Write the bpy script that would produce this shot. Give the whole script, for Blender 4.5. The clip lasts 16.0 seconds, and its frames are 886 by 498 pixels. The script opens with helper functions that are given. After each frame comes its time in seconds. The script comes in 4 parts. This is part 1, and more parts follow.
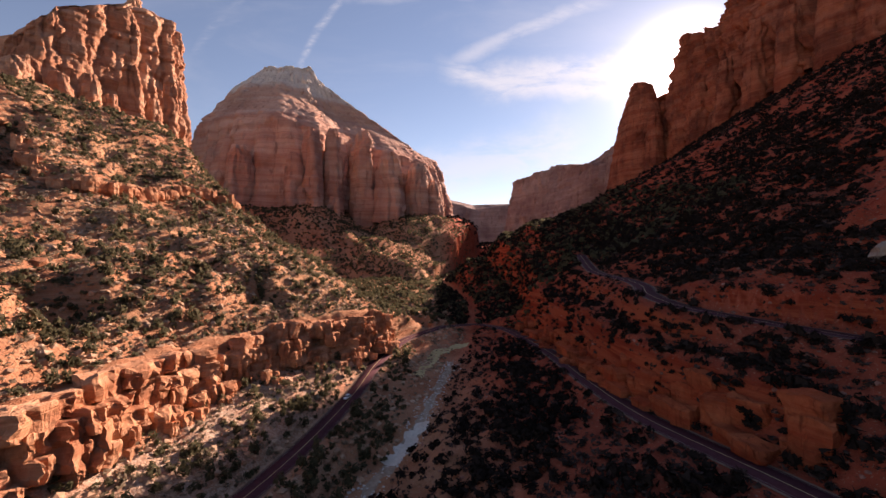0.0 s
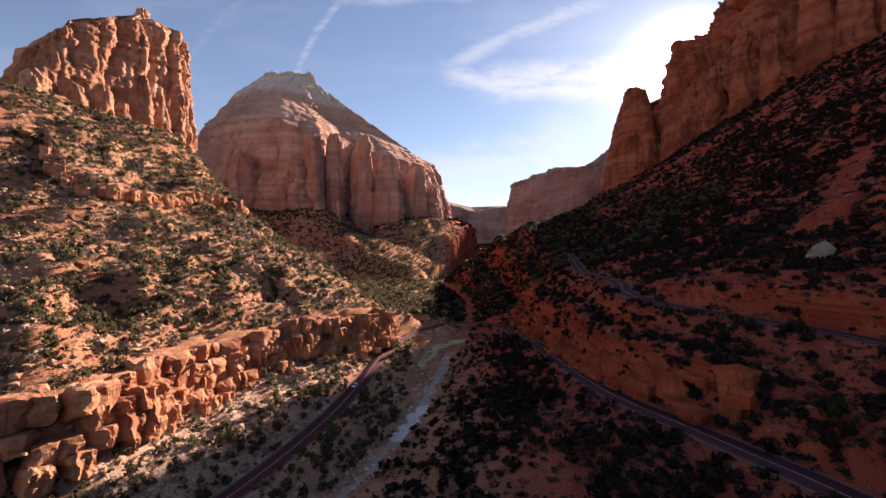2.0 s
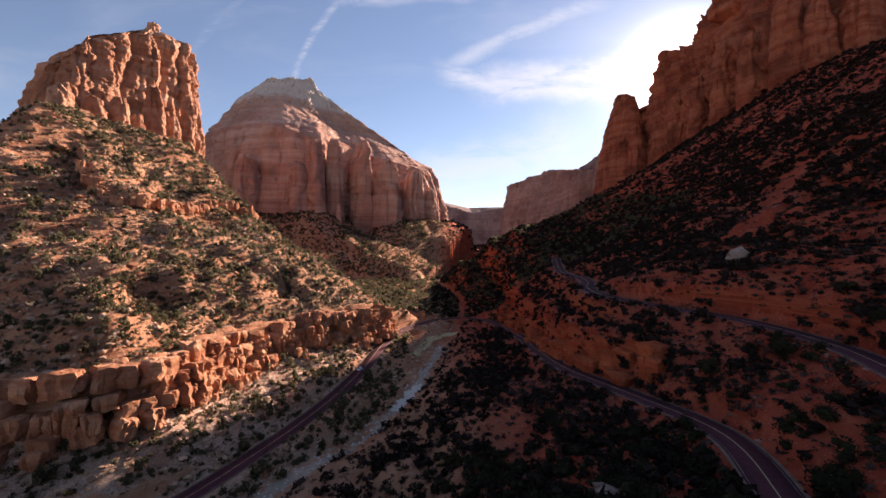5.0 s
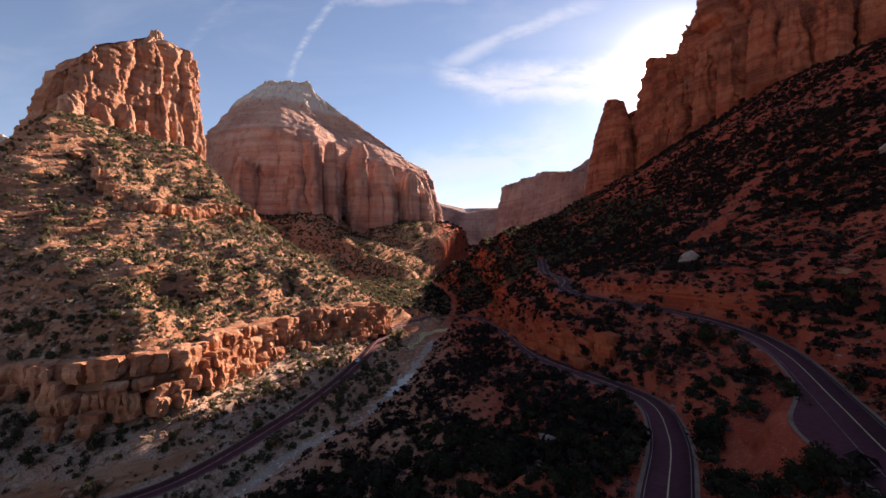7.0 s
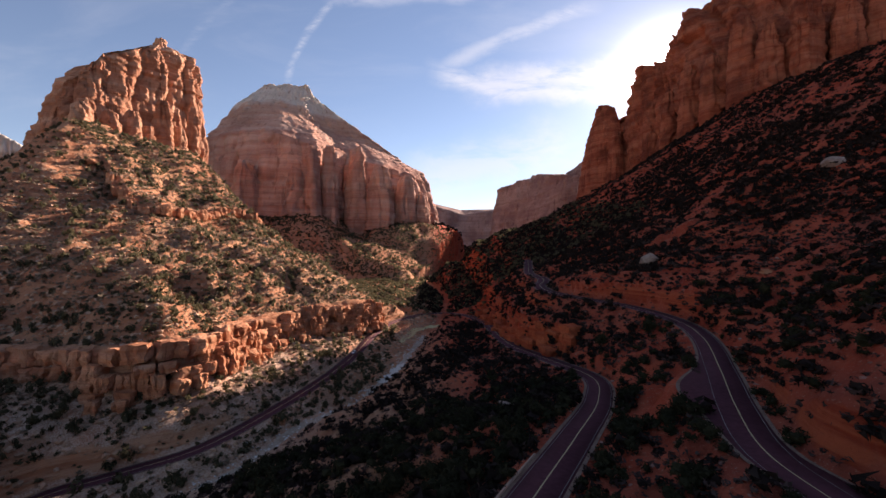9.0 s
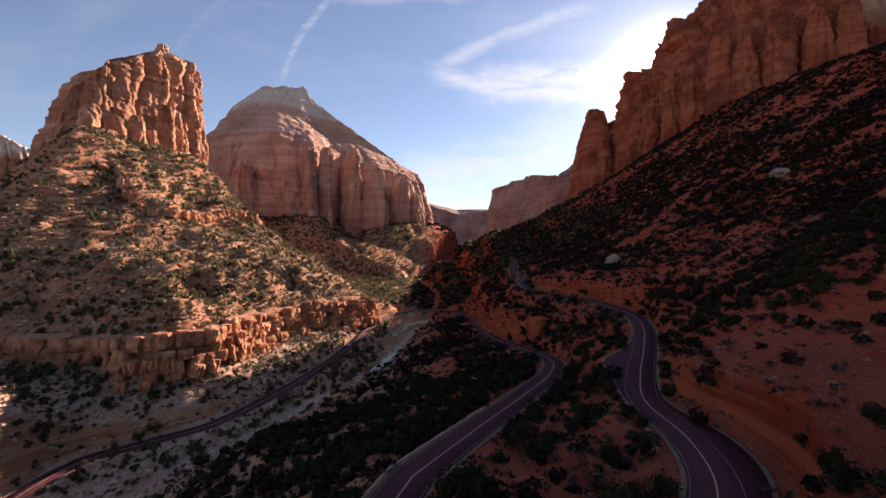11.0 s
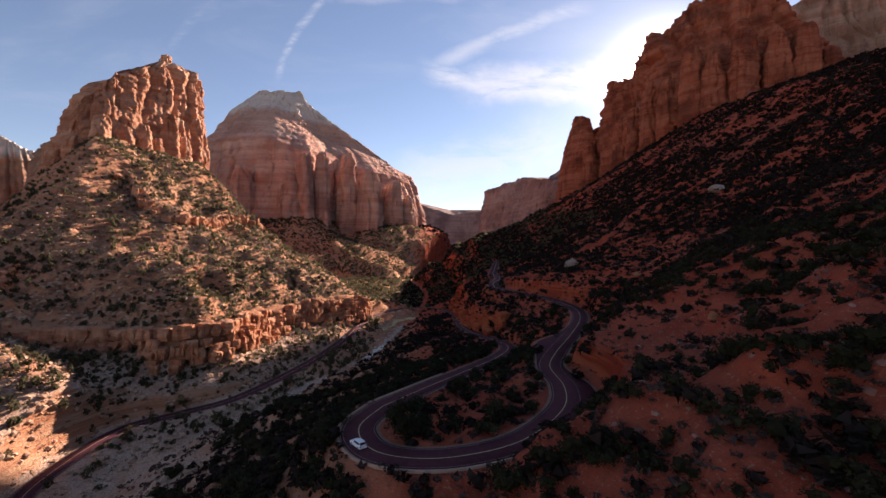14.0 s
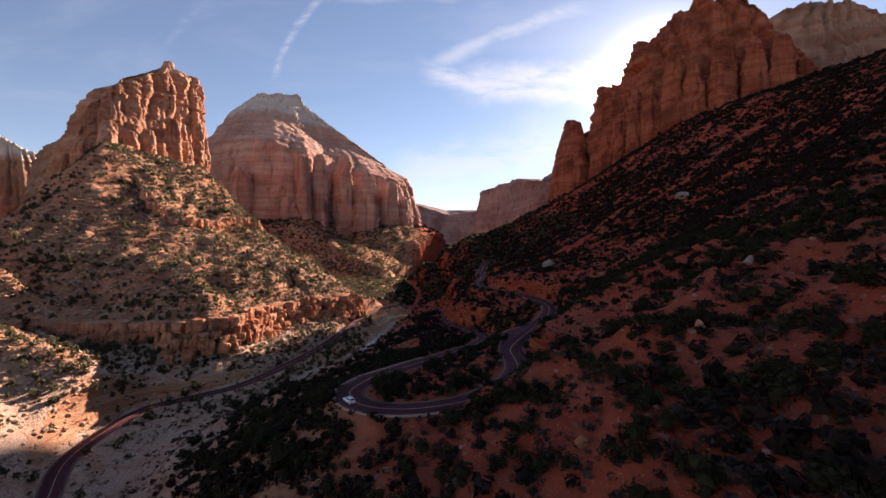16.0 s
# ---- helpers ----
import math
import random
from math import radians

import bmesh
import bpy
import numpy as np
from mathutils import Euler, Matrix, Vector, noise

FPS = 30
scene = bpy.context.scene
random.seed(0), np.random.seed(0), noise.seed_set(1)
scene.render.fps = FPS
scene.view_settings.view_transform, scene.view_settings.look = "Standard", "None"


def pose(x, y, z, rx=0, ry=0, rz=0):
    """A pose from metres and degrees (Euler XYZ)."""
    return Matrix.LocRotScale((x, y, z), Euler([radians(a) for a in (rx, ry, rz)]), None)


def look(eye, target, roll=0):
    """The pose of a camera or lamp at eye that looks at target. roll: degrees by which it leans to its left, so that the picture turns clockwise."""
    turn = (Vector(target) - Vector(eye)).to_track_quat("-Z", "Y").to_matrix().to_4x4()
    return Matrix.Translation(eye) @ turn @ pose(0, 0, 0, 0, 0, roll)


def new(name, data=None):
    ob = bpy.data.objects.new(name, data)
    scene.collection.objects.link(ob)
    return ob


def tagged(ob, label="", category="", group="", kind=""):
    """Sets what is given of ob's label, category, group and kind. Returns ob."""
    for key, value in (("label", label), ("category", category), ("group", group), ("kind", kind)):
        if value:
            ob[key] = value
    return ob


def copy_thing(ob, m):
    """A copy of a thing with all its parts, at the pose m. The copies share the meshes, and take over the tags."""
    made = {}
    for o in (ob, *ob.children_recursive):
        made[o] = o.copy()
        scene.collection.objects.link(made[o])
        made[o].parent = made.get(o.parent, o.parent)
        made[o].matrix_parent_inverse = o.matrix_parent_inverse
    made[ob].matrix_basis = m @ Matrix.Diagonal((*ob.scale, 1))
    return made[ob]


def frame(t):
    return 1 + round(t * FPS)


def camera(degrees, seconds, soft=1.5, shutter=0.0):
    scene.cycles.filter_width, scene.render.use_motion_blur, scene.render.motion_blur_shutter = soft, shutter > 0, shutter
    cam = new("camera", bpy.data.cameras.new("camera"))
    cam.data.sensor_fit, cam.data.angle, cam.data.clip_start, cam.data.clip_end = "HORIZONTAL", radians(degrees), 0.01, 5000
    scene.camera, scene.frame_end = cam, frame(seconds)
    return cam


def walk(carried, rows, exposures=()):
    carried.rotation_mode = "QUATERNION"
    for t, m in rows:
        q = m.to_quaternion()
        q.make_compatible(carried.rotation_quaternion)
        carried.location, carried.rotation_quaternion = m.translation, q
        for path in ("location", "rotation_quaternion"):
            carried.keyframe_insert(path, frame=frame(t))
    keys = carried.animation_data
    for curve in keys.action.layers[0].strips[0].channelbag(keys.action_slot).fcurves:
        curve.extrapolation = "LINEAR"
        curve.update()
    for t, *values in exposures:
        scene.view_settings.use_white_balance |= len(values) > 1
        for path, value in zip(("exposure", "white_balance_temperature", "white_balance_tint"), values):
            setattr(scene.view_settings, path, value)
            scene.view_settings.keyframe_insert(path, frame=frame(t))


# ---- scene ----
cam = camera(95.8, 16.0)
METRES, EYE, TILT, LEAN, TURN = 200.0, 80.0, 0.5, 0.0, 0.0
ROWS = [
    (0.0, 0.0, 0.0, 0.0, 0.0, 0.0, -0.0),
    (0.5, -0.0001, -0.0231, 0.0001, -0.09, 0.09, 0.06),
    (1.0, 0.0001, -0.0473, 0.0005, -0.16, 0.16, 0.11),
    (1.5, 0.0009, -0.0727, 0.0011, -0.18, 0.22, 0.14),
    (2.0, 0.0021, -0.0985, 0.0018, -0.16, 0.25, 0.18),
    (2.5, 0.0036, -0.1246, 0.0027, -0.18, 0.27, 0.22),
    (3.0, 0.0058, -0.152, 0.0034, -0.24, 0.31, 0.23),
    (3.5, 0.0086, -0.1795, 0.0045, -0.27, 0.31, 0.24),
    (4.0, 0.012, -0.2075, 0.0056, -0.27, 0.33, 0.25),
    (6.5, 0.0328, -0.3551, 0.0148, -0.85, 0.28, 0.24),
    (7.0, 0.0374, -0.3857, 0.0169, -0.97, 0.3, 0.22),
    (7.5, 0.043, -0.4162, 0.0187, -1.02, 0.34, 0.16),
    (8.0, 0.0496, -0.4471, 0.0196, -1.07, 0.38, 0.11),
    (8.5, 0.0565, -0.4781, 0.0196, -1.19, 0.43, 0.05),
    (9.0, 0.0642, -0.5096, 0.0195, -1.32, 0.43, 0.01),
    (11.5, 0.0986, -0.6738, 0.0279, -1.94, 0.28, -0.15),
    (12.0, 0.1055, -0.707, 0.0318, -2.0, 0.26, -0.19),
    (12.5, 0.1124, -0.7407, 0.0352, -2.11, 0.26, -0.2),
    (13.0, 0.1189, -0.7747, 0.0384, -2.26, 0.27, -0.21),
    (13.5, 0.1259, -0.8091, 0.0417, -2.4, 0.25, -0.23),
    (14.0, 0.1331, -0.8443, 0.0441, -2.53, 0.24, -0.24),
    (14.5, 0.1408, -0.879, 0.0461, -2.64, 0.23, -0.28),
    (15.0, 0.1484, -0.9133, 0.0478, -2.73, 0.21, -0.3),
    (15.5, 0.1564, -0.9481, 0.0493, -2.82, 0.19, -0.31),
    (16.0, 0.1642, -0.9826, 0.0512, -2.92, 0.2, -0.33),
]
walk(cam, [(t, pose(0, 0, EYE, TILT, LEAN, TURN) @ pose(METRES * x, METRES * y, METRES * z, 90 + pitch, roll, yaw)) for t, x, y, z, yaw, pitch, roll in ROWS],
     [(0.0, 1.62, 7350, 27), (0.6, 1.66, 7100, 24), (1.2, 1.7, 6900, 22), (16.0, 1.7, 6900, 22)])

# ---- sun, sky and clouds ----
SUN_AZ, SUN_EL = radians(30.8), radians(21.2)
SUN_DIR = Vector((math.sin(SUN_AZ) * math.cos(SUN_EL), math.cos(SUN_AZ) * math.cos(SUN_EL), math.sin(SUN_EL)))
sun_data = bpy.data.lights.new("sun", "SUN")
sun_data.energy, sun_data.angle, sun_data.color = 5.0, radians(0.5), (1.0, 0.88, 0.75)
sun = new("sun", sun_data)
sun.matrix_world = look((0, 0, 900), Vector((0, 0, 900)) - SUN_DIR)


class Nodes:
    """Short hand for node trees."""

    def __init__(self, tree):
        self.t = tree
        tree.nodes.clear()

    def add(self, kind, **kw):
        n = self.t.nodes.new(kind)
        for k, v in kw.items():
            setattr(n, k, v)
        return n

    def link(self, a, b):
        self.t.links.new(a, b)

    def put(self, socket, v):
        if isinstance(v, bpy.types.NodeSocket):
            self.t.links.new(v, socket)
        elif isinstance(v, (tuple, list)) and len(v) == 3 and socket.type == "RGBA":
            socket.default_value = (*v, 1)
        else:
            socket.default_value = v

    def math(self, op, a, b=0.0, c=0.0, clamp=False):
        n = self.add("ShaderNodeMath", operation=op, use_clamp=clamp)
        for s, v in zip(n.inputs, (a, b, c)):
            self.put(s, v)
        return n.outputs[0]

    def mix(self, f, a, b, blend="MIX"):
        n = self.add("ShaderNodeMix", data_type="RGBA", blend_type=blend)
        self.put(n.inputs[0], f)
        self.put(n.inputs[6], a)
        self.put(n.inputs[7], b)
        return n.outputs[2]

    def ramp(self, v, lo, hi, a=0.0, b=1.0):
        n = self.add("ShaderNodeMapRange", interpolation_type="SMOOTHSTEP")
        for s, x in zip(n.inputs, (v, lo, hi, a, b)):
            self.put(s, x)
        return n.outputs[0]

    def noise(self, vec, scale=(1, 1, 1), detail=4.0, rough=0.6, distort=0.0, rot=(0, 0, 0), loc=(0, 0, 0)):
        m = self.add("ShaderNodeMapping")
        self.put(m.inputs[0], vec)
        m.inputs[1].default_value, m.inputs[2].default_value, m.inputs[3].default_value = loc, rot, scale
        n = self.add("ShaderNodeTexNoise")
        self.link(m.outputs[0], n.inputs["Vector"])
        n.inputs["Scale"].default_value, n.inputs["Detail"].default_value = 1.0, detail
        n.inputs["Roughness"].default_value, n.inputs["Distortion"].default_value = rough, distort
        return n.outputs["Fac"]

    def split(self, vec):
        n = self.add("ShaderNodeSeparateXYZ")
        self.put(n.inputs[0], vec)
        return n.outputs


world = bpy.data.worlds.new("sky")
scene.world = world
world.use_nodes = True
W = Nodes(world.node_tree)
sky = W.add("ShaderNodeTexSky", sky_type="NISHITA", sun_disc=False, sun_elevation=SUN_EL, sun_rotation=SUN_AZ,
            altitude=1400.0, air_density=1.0, dust_density=0.12, ozone_density=0.9)
way = W.add("ShaderNodeTexCoord").outputs["Generated"]
wx, wy, wz = W.split(way)
front = W.ramp(wy, 0.05, 0.25)
wy_safe = W.math("MAXIMUM", wy, 0.05)
su, sw = W.math("DIVIDE", wx, wy_safe), W.math("DIVIDE", wz, wy_safe)
plane = W.add("ShaderNodeCombineXYZ")
W.link(su, plane.inputs[0])
W.link(sw, plane.inputs[1])
uv = plane.outputs[0]


def streak(u0, w0, u1, w1, bend, width, vec=uv):
    """Strength of a soft streak of cloud between two directions, bowed sideways by bend."""
    du, dw = u1 - u0, w1 - w0
    ln = math.hypot(du, dw)
    du, dw = du / ln, dw / ln
    a, b = W.math("SUBTRACT", su, u0), W.math("SUBTRACT", sw, w0)
    s = W.math("ADD", W.math("MULTIPLY", a, du / ln), W.math("MULTIPLY", b, dw / ln))
    d = W.math("ADD", W.math("MULTIPLY", a, -dw), W.math("MULTIPLY", b, du))
    bow = W.math("MULTIPLY", W.math("MULTIPLY", s, W.math("SUBTRACT", 1.0, s)), bend * 4)
    wob = W.math("MULTIPLY", W.math("SUBTRACT", W.noise(vec, (9, 9, 1), 5), 0.5), width * 1.3)
    d = W.math("ABSOLUTE", W.math("SUBTRACT", W.math("ADD", d, wob), bow))
    across = W.ramp(d, 0.0, width, 1.0, 0.0)
    along = W.math("MULTIPLY", W.ramp(s, -0.12, 0.12), W.ramp(s, 0.85, 1.12, 1.0, 0.0))
    return W.math("MULTIPLY", across, along)


def over(parts):
    v = parts[0]
    for p in parts[1:]:
        v = W.math("MAXIMUM", v, p)
    return v


wisps = W.noise(uv, (5, 16, 1), 8, 0.62, 1.2, (0, 0, radians(-24)))
fine = W.noise(uv, (22, 60, 1), 6, 0.65, 0.5, (0, 0, radians(-28)))
wisp = W.ramp(W.math("ADD", W.math("MULTIPLY", wisps, 0.7), W.math("MULTIPLY", fine, 0.3)), 0.27, 0.56)
trail = W.math("MULTIPLY", over([streak(-0.365, 0.44, -0.25, 0.64, 0.015, 0.016), W.math("MULTIPLY", streak(-0.63, 0.49, -0.48, 0.66, 0.01, 0.02), 0.3)]), W.ramp(fine, 0.35, 0.7, 0.06, 0.34))
cirrus = W.math("MULTIPLY", over([streak(0.02, 0.455, 0.50, 0.43, -0.035, 0.042), streak(0.1, 0.43, 0.52, 0.47, 0.0, 0.07), W.math("MULTIPLY", streak(0.03, 0.475, 0.40, 0.63, 0.012, 0.03), 0.6),
                                  W.math("MULTIPLY", streak(-0.05, 0.18, 0.35, 0.28, 0.0, 0.10), 0.7), W.math("MULTIPLY", streak(-0.25, 0.645, 0.1, 0.66, 0.0, 0.03), 0.5)]), wisp)
veil = W.math("MULTIPLY", W.ramp(W.noise(uv, (2.2, 6, 1), 6, 0.6, 0.6, (0, 0, radians(-15))), 0.45, 0.8), 0.13)
cover = W.math("MULTIPLY", over([trail, W.math("MULTIPLY", cirrus, 0.7), veil]), front, clamp=True)
# thin cloud lit from behind grows brighter towards the sun
dot = W.add("ShaderNodeVectorMath", operation="DOT_PRODUCT")
W.link(way, dot.inputs[0])
dot.inputs[1].default_value = SUN_DIR
toward = W.math("MAXIMUM", dot.outputs["Value"], 0.0)
glow = W.math("ADD", W.math("MULTIPLY", W.math("POWER", toward, 40.0), 2.2), W.math("MULTIPLY", W.math("POWER", toward, 500.0), 40.0))
white = W.mix(1.0, (5.6, 6.0, 6.5), (0, 0, 0), "ADD")
bright = W.mix(cover, sky.outputs[0], white)
halo = W.mix(1.0, (1.0, 0.97, 0.92), glow, "MULTIPLY")
both = W.mix(1.0, bright, halo, "ADD")
back = W.add("ShaderNodeBackground")
W.link(both, back.inputs[0])
back.inputs[1].default_value = 0.05
W.link(back.outputs[0], W.add("ShaderNodeOutputWorld").inputs[0])

# ---- materials ----


def material(name):
    m = bpy.data.materials.new(name)
    m.use_nodes = True
    n = Nodes(m.node_tree)
    b = n.add("ShaderNodeBsdfPrincipled")
    n.link(b.outputs[0], n.add("ShaderNodeOutputMaterial").inputs[0])
    b.inputs["Specular IOR Level"].default_value = 0.03
    pos = n.add("ShaderNodeNewGeometry").outputs["Position"]
    return m, n, b, pos


def bump(n, b, height, strength, distance):
    k = n.add("ShaderNodeBump")
    k.inputs["Strength"].default_value, k.inputs["Distance"].default_value = strength, distance
    n.put(k.inputs["Height"], height)
    n.link(k.outputs[0], b.inputs["Normal"])


def sandstone(name, dark, mid, light, size=1.0, cap=None, pale=0.0, banded=0.0):
    """Layered red sandstone with dark varnish streaks; cap: the height above which the beds are white."""
    m, n, b, pos = material(name)
    beds = n.noise(pos, (0.004 / size, 0.004 / size, 0.09 / size), 6, 0.7, 0.3)
    thin = n.noise(pos, (0.012 / size, 0.012 / size, 0.55 / size), 4, 0.6)
    patch = n.noise(pos, (0.018 / size,) * 3, 5, 0.6)
    streaks = n.noise(pos, (0.16 / size, 0.16 / size, 0.009 / size), 6, 0.65, 0.4)
    grain = n.noise(pos, (0.9, 0.9, 0.9), 8, 0.7)
    col = n.mix(n.ramp(beds, 0.38, 0.62), mid, light)
    col = n.mix(n.ramp(patch, 0.4, 0.66, 0.0, 0.75), col, dark)
    col = n.mix(n.ramp(thin, 0.52, 0.7, 0.0, 0.3), col, light)
    if banded:
        strata = n.noise(pos, (0.0022, 0.0022, 0.05), 7, 0.72, 0.6)
        col = n.mix(n.ramp(strata, 0.5, 0.62, 0.0, banded), col, tuple(c * 0.8 for c in dark))
        col = n.mix(n.ramp(strata, 0.36, 0.46, 0.6 * banded, 0.0), col, (0.6, 0.42, 0.3))
    if cap:
        z = n.split(pos)[2]
        edge = n.math("ADD", z, n.math("MULTIPLY", n.math("SUBTRACT", patch, 0.5), 160.0))
        col = n.mix(n.ramp(edge, cap - 20, cap + 20), col, n.mix(n.ramp(beds, 0.35, 0.65), (0.74, 0.67, 0.58), (0.86, 0.82, 0.76)))
        col = n.mix(n.ramp(edge, cap - 130, cap, 0.0, 0.35), col, (0.42, 0.3, 0.22))
    col = n.mix(n.ramp(streaks, 0.54, 0.7, 0.0, 0.6), col, tuple(c * 0.42 for c in dark))
    col = n.mix(n.ramp(streaks, 0.28, 0.42, 0.35 + pale, 0.0), col, (0.5, 0.3, 0.2))
    col = n.mix(n.ramp(grain, 0.3, 0.7, 0.0, 0.35), col, tuple(c * 0.6 for c in mid))
    n.link(col, b.inputs["Base Color"])
    b.inputs["Roughness"].default_value = 0.9
    h = n.math("ADD", n.math("MULTIPLY", streaks, 1.4), n.math("ADD", n.math("MULTIPLY", thin, 0.8), n.math("MULTIPLY", grain, 0.35)))
    bump(n, b, h, 0.9, 2.2 * size)
    return m


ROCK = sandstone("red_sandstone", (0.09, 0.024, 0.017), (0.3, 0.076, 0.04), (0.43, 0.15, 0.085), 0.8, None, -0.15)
ROCK_BUTTE = sandstone("butte_sandstone", (0.24, 0.088, 0.05), (0.45, 0.195, 0.112), (0.6, 0.34, 0.22), 1.0, None, 0.2)
# peak rock lightened, with some of the distance haze put into its colour
ROCK_PEAK = sandstone("peak_sandstone", (0.36, 0.155, 0.115), (0.6, 0.29, 0.2), (0.66, 0.42, 0.32), 2.0, 520.0, 0.0, 0.4)
ROCK_PALE = sandstone("pale_capped_sandstone", (0.18, 0.08, 0.055), (0.32, 0.16, 0.1), (0.42, 0.27, 0.19), 2.0, 400.0)
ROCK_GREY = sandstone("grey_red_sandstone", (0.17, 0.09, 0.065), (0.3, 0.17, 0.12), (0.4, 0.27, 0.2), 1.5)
# rock of the farthest walls: distance haze is put into its mauve colour
ROCK_FAR = sandstone("haze_mauve_sandstone", (0.16, 0.085, 0.075), (0.29, 0.165, 0.14), (0.38, 0.25, 0.21), 2.0)
ROCK_BLOCK = sandstone("ledge_sandstone", (0.28, 0.1, 0.055), (0.47, 0.195, 0.1), (0.57, 0.3, 0.18), 0.25)

ROCK_RED = sandstone("red_bench_rock", (0.16, 0.03, 0.016), (0.38, 0.07, 0.03), (0.46, 0.125, 0.055), 0.3, None, -0.32)


def ground_material():
    """Red soil, dry grass and stony scree, with bare red rock where it is steep."""
    m, n, b, pos = material("red_ground")
    nz = n.split(n.add("ShaderNodeNewGeometry").outputs["Normal"])[2]
    big = n.noise(pos, (0.011, 0.011, 0.011), 5, 0.6)
    mid = n.noise(pos, (0.07, 0.07, 0.07), 6, 0.65, 0.5)
    fine_ = n.noise(pos, (0.6, 0.6, 0.6), 8, 0.7)
    stones = n.noise(pos, (1.7, 1.7, 1.7), 3, 0.5)
    px, py, pz = n.split(pos)
    col = n.mix(n.ramp(mid, 0.35, 0.65), (0.33, 0.125, 0.066), (0.45, 0.215, 0.122))
    col = n.mix(n.ramp(big, 0.45, 0.66, 0.0, 0.8), col, (0.45, 0.235, 0.13))
    # pale broken stone lies below the ledge and along the wash
    low_ = n.math("MULTIPLY", n.ramp(n.math("ADD", pz, n.math("MULTIPLY", n.math("SUBTRACT", mid, 0.5), 26.0)), 24.0, 36.0, 1.0, 0.0), n.ramp(px, -75.0, -20.0, 1.0, 0.12))
    near_ = n.ramp(py, 330.0, 420.0, 1.0, 0.0)
    col = n.mix(n.math("MULTIPLY", n.math("MULTIPLY", low_, near_), n.ramp(mid, 0.3, 0.6, 0.3, 0.88)), col, n.mix(n.ramp(stones, 0.4, 0.6), (0.38, 0.24, 0.165), (0.55, 0.41, 0.32)))
    # the far side of the creek is redder earth, its colour deepened for shade
    col = n.mix(n.ramp(px, -10.0, 35.0, 0.0, 0.84), col, n.mix(n.ramp(mid, 0.35, 0.65), (0.3, 0.03, 0.015), (0.46, 0.072, 0.035)))
    col = n.mix(n.math("MULTIPLY", n.ramp(big, 0.48, 0.62, 0.0, 0.5), n.ramp(px, 15.0, 60.0)), col, (0.2, 0.062, 0.045))
    col = n.mix(n.ramp(fine_, 0.52, 0.68, 0.0, 0.5), col, (0.14, 0.07, 0.04))
    col = n.mix(n.ramp(stones, 0.6, 0.68, 0.0, 0.45), col, (0.42, 0.26, 0.18))
    steep = n.ramp(n.math("ADD", nz, n.math("MULTIPLY", n.math("SUBTRACT", mid, 0.5), 0.3)), 0.52, 0.68, 1.0, 0.0)
    beds = n.noise(pos, (0.02, 0.02, 0.45), 5, 0.65)
    face_ = n.mix(n.ramp(px, -30.0, 25.0), n.mix(n.ramp(beds, 0.38, 0.62), (0.36, 0.15, 0.08), (0.46, 0.25, 0.15)), n.mix(n.ramp(beds, 0.38, 0.62), (0.28, 0.042, 0.02), (0.42, 0.095, 0.042)))
    col = n.mix(steep, col, face_)
    n.link(col, b.inputs["Base Color"])
    b.inputs["Roughness"].default_value = 0.95
    bump(n, b, n.math("ADD", n.math("MULTIPLY", fine_, 1.0), n.math("ADD", n.math("MULTIPLY", stones, 0.35), n.math("MULTIPLY", n.math("MULTIPLY", beds, steep), 1.5))), 1.0, 1.0)
    return m


GROUND = ground_material()


def plain(name, a, c, scale, rough=0.9, relief=0.05, island=0.0, leafy=0.0):
    m, n, b, pos = material(name)
    f = n.noise(pos, (scale,) * 3, 6, 0.65)
    g = n.noise(pos, (scale * 0.07,) * 3, 4, 0.6)
    col = n.mix(n.ramp(n.math("ADD", n.math("MULTIPLY", f, 0.6), n.math("MULTIPLY", g, 0.4)), 0.35, 0.65), a, c)
    if island:
        r = n.add("ShaderNodeNewGeometry").outputs["Random Per Island"]
        col = n.mix(n.math("MULTIPLY", r, island), col, tuple(x * 0.35 for x in a))
    n.link(col, b.inputs["Base Color"])
    b.inputs["Roughness"].default_value = rough
    if relief:
        bump(n, b, f, 0.6, relief)
    if leafy:
        glow_ = n.add("ShaderNodeBsdfTranslucent")
        n.link(col, glow_.inputs[0])
        both_ = n.add("ShaderNodeMixShader")
        both_.inputs[0].default_value = leafy
        n.link(b.outputs[0], both_.inputs[1])
        n.link(glow_.outputs[0], both_.inputs[2])
        out = [k for k in n.t.nodes if k.type == "OUTPUT_MATERIAL"][0]
        n.link(both_.outputs[0], out.inputs[0])
    return m


ASPHALT = plain("red_chip_asphalt", (0.075, 0.026, 0.032), (0.105, 0.038, 0.046), 0.8, 0.85, 0.02)
PAINT_YELLOW = plain("yellow_line_paint", (0.52, 0.38, 0.2), (0.38, 0.28, 0.17), 2.0, 0.7, 0.0)
PAINT_WHITE = plain("white_edge_paint", (0.26, 0.22, 0.2), (0.12, 0.08, 0.07), 1.5, 0.7, 0.0)
GRAVEL = plain("gravel_shoulder", (0.15, 0.09, 0.065), (0.25, 0.165, 0.125), 3.0, 0.95, 0.06)
KERB = plain("sandstone_kerb", (0.34, 0.2, 0.14), (0.45, 0.3, 0.22), 2.0, 0.9, 0.04)
WASH = plain("dry_wash_sand", (0.27, 0.19, 0.14), (0.4, 0.32, 0.25), 0.5, 0.95, 0.2)
# darker copy of juniper_foliage for the shaded bank: shade put into the colour
SHADE_JUNIPER = plain("shaded_juniper_foliage", (0.022, 0.021, 0.011), (0.045, 0.039, 0.02), 0.6, 0.85, 0.0, 0.6)
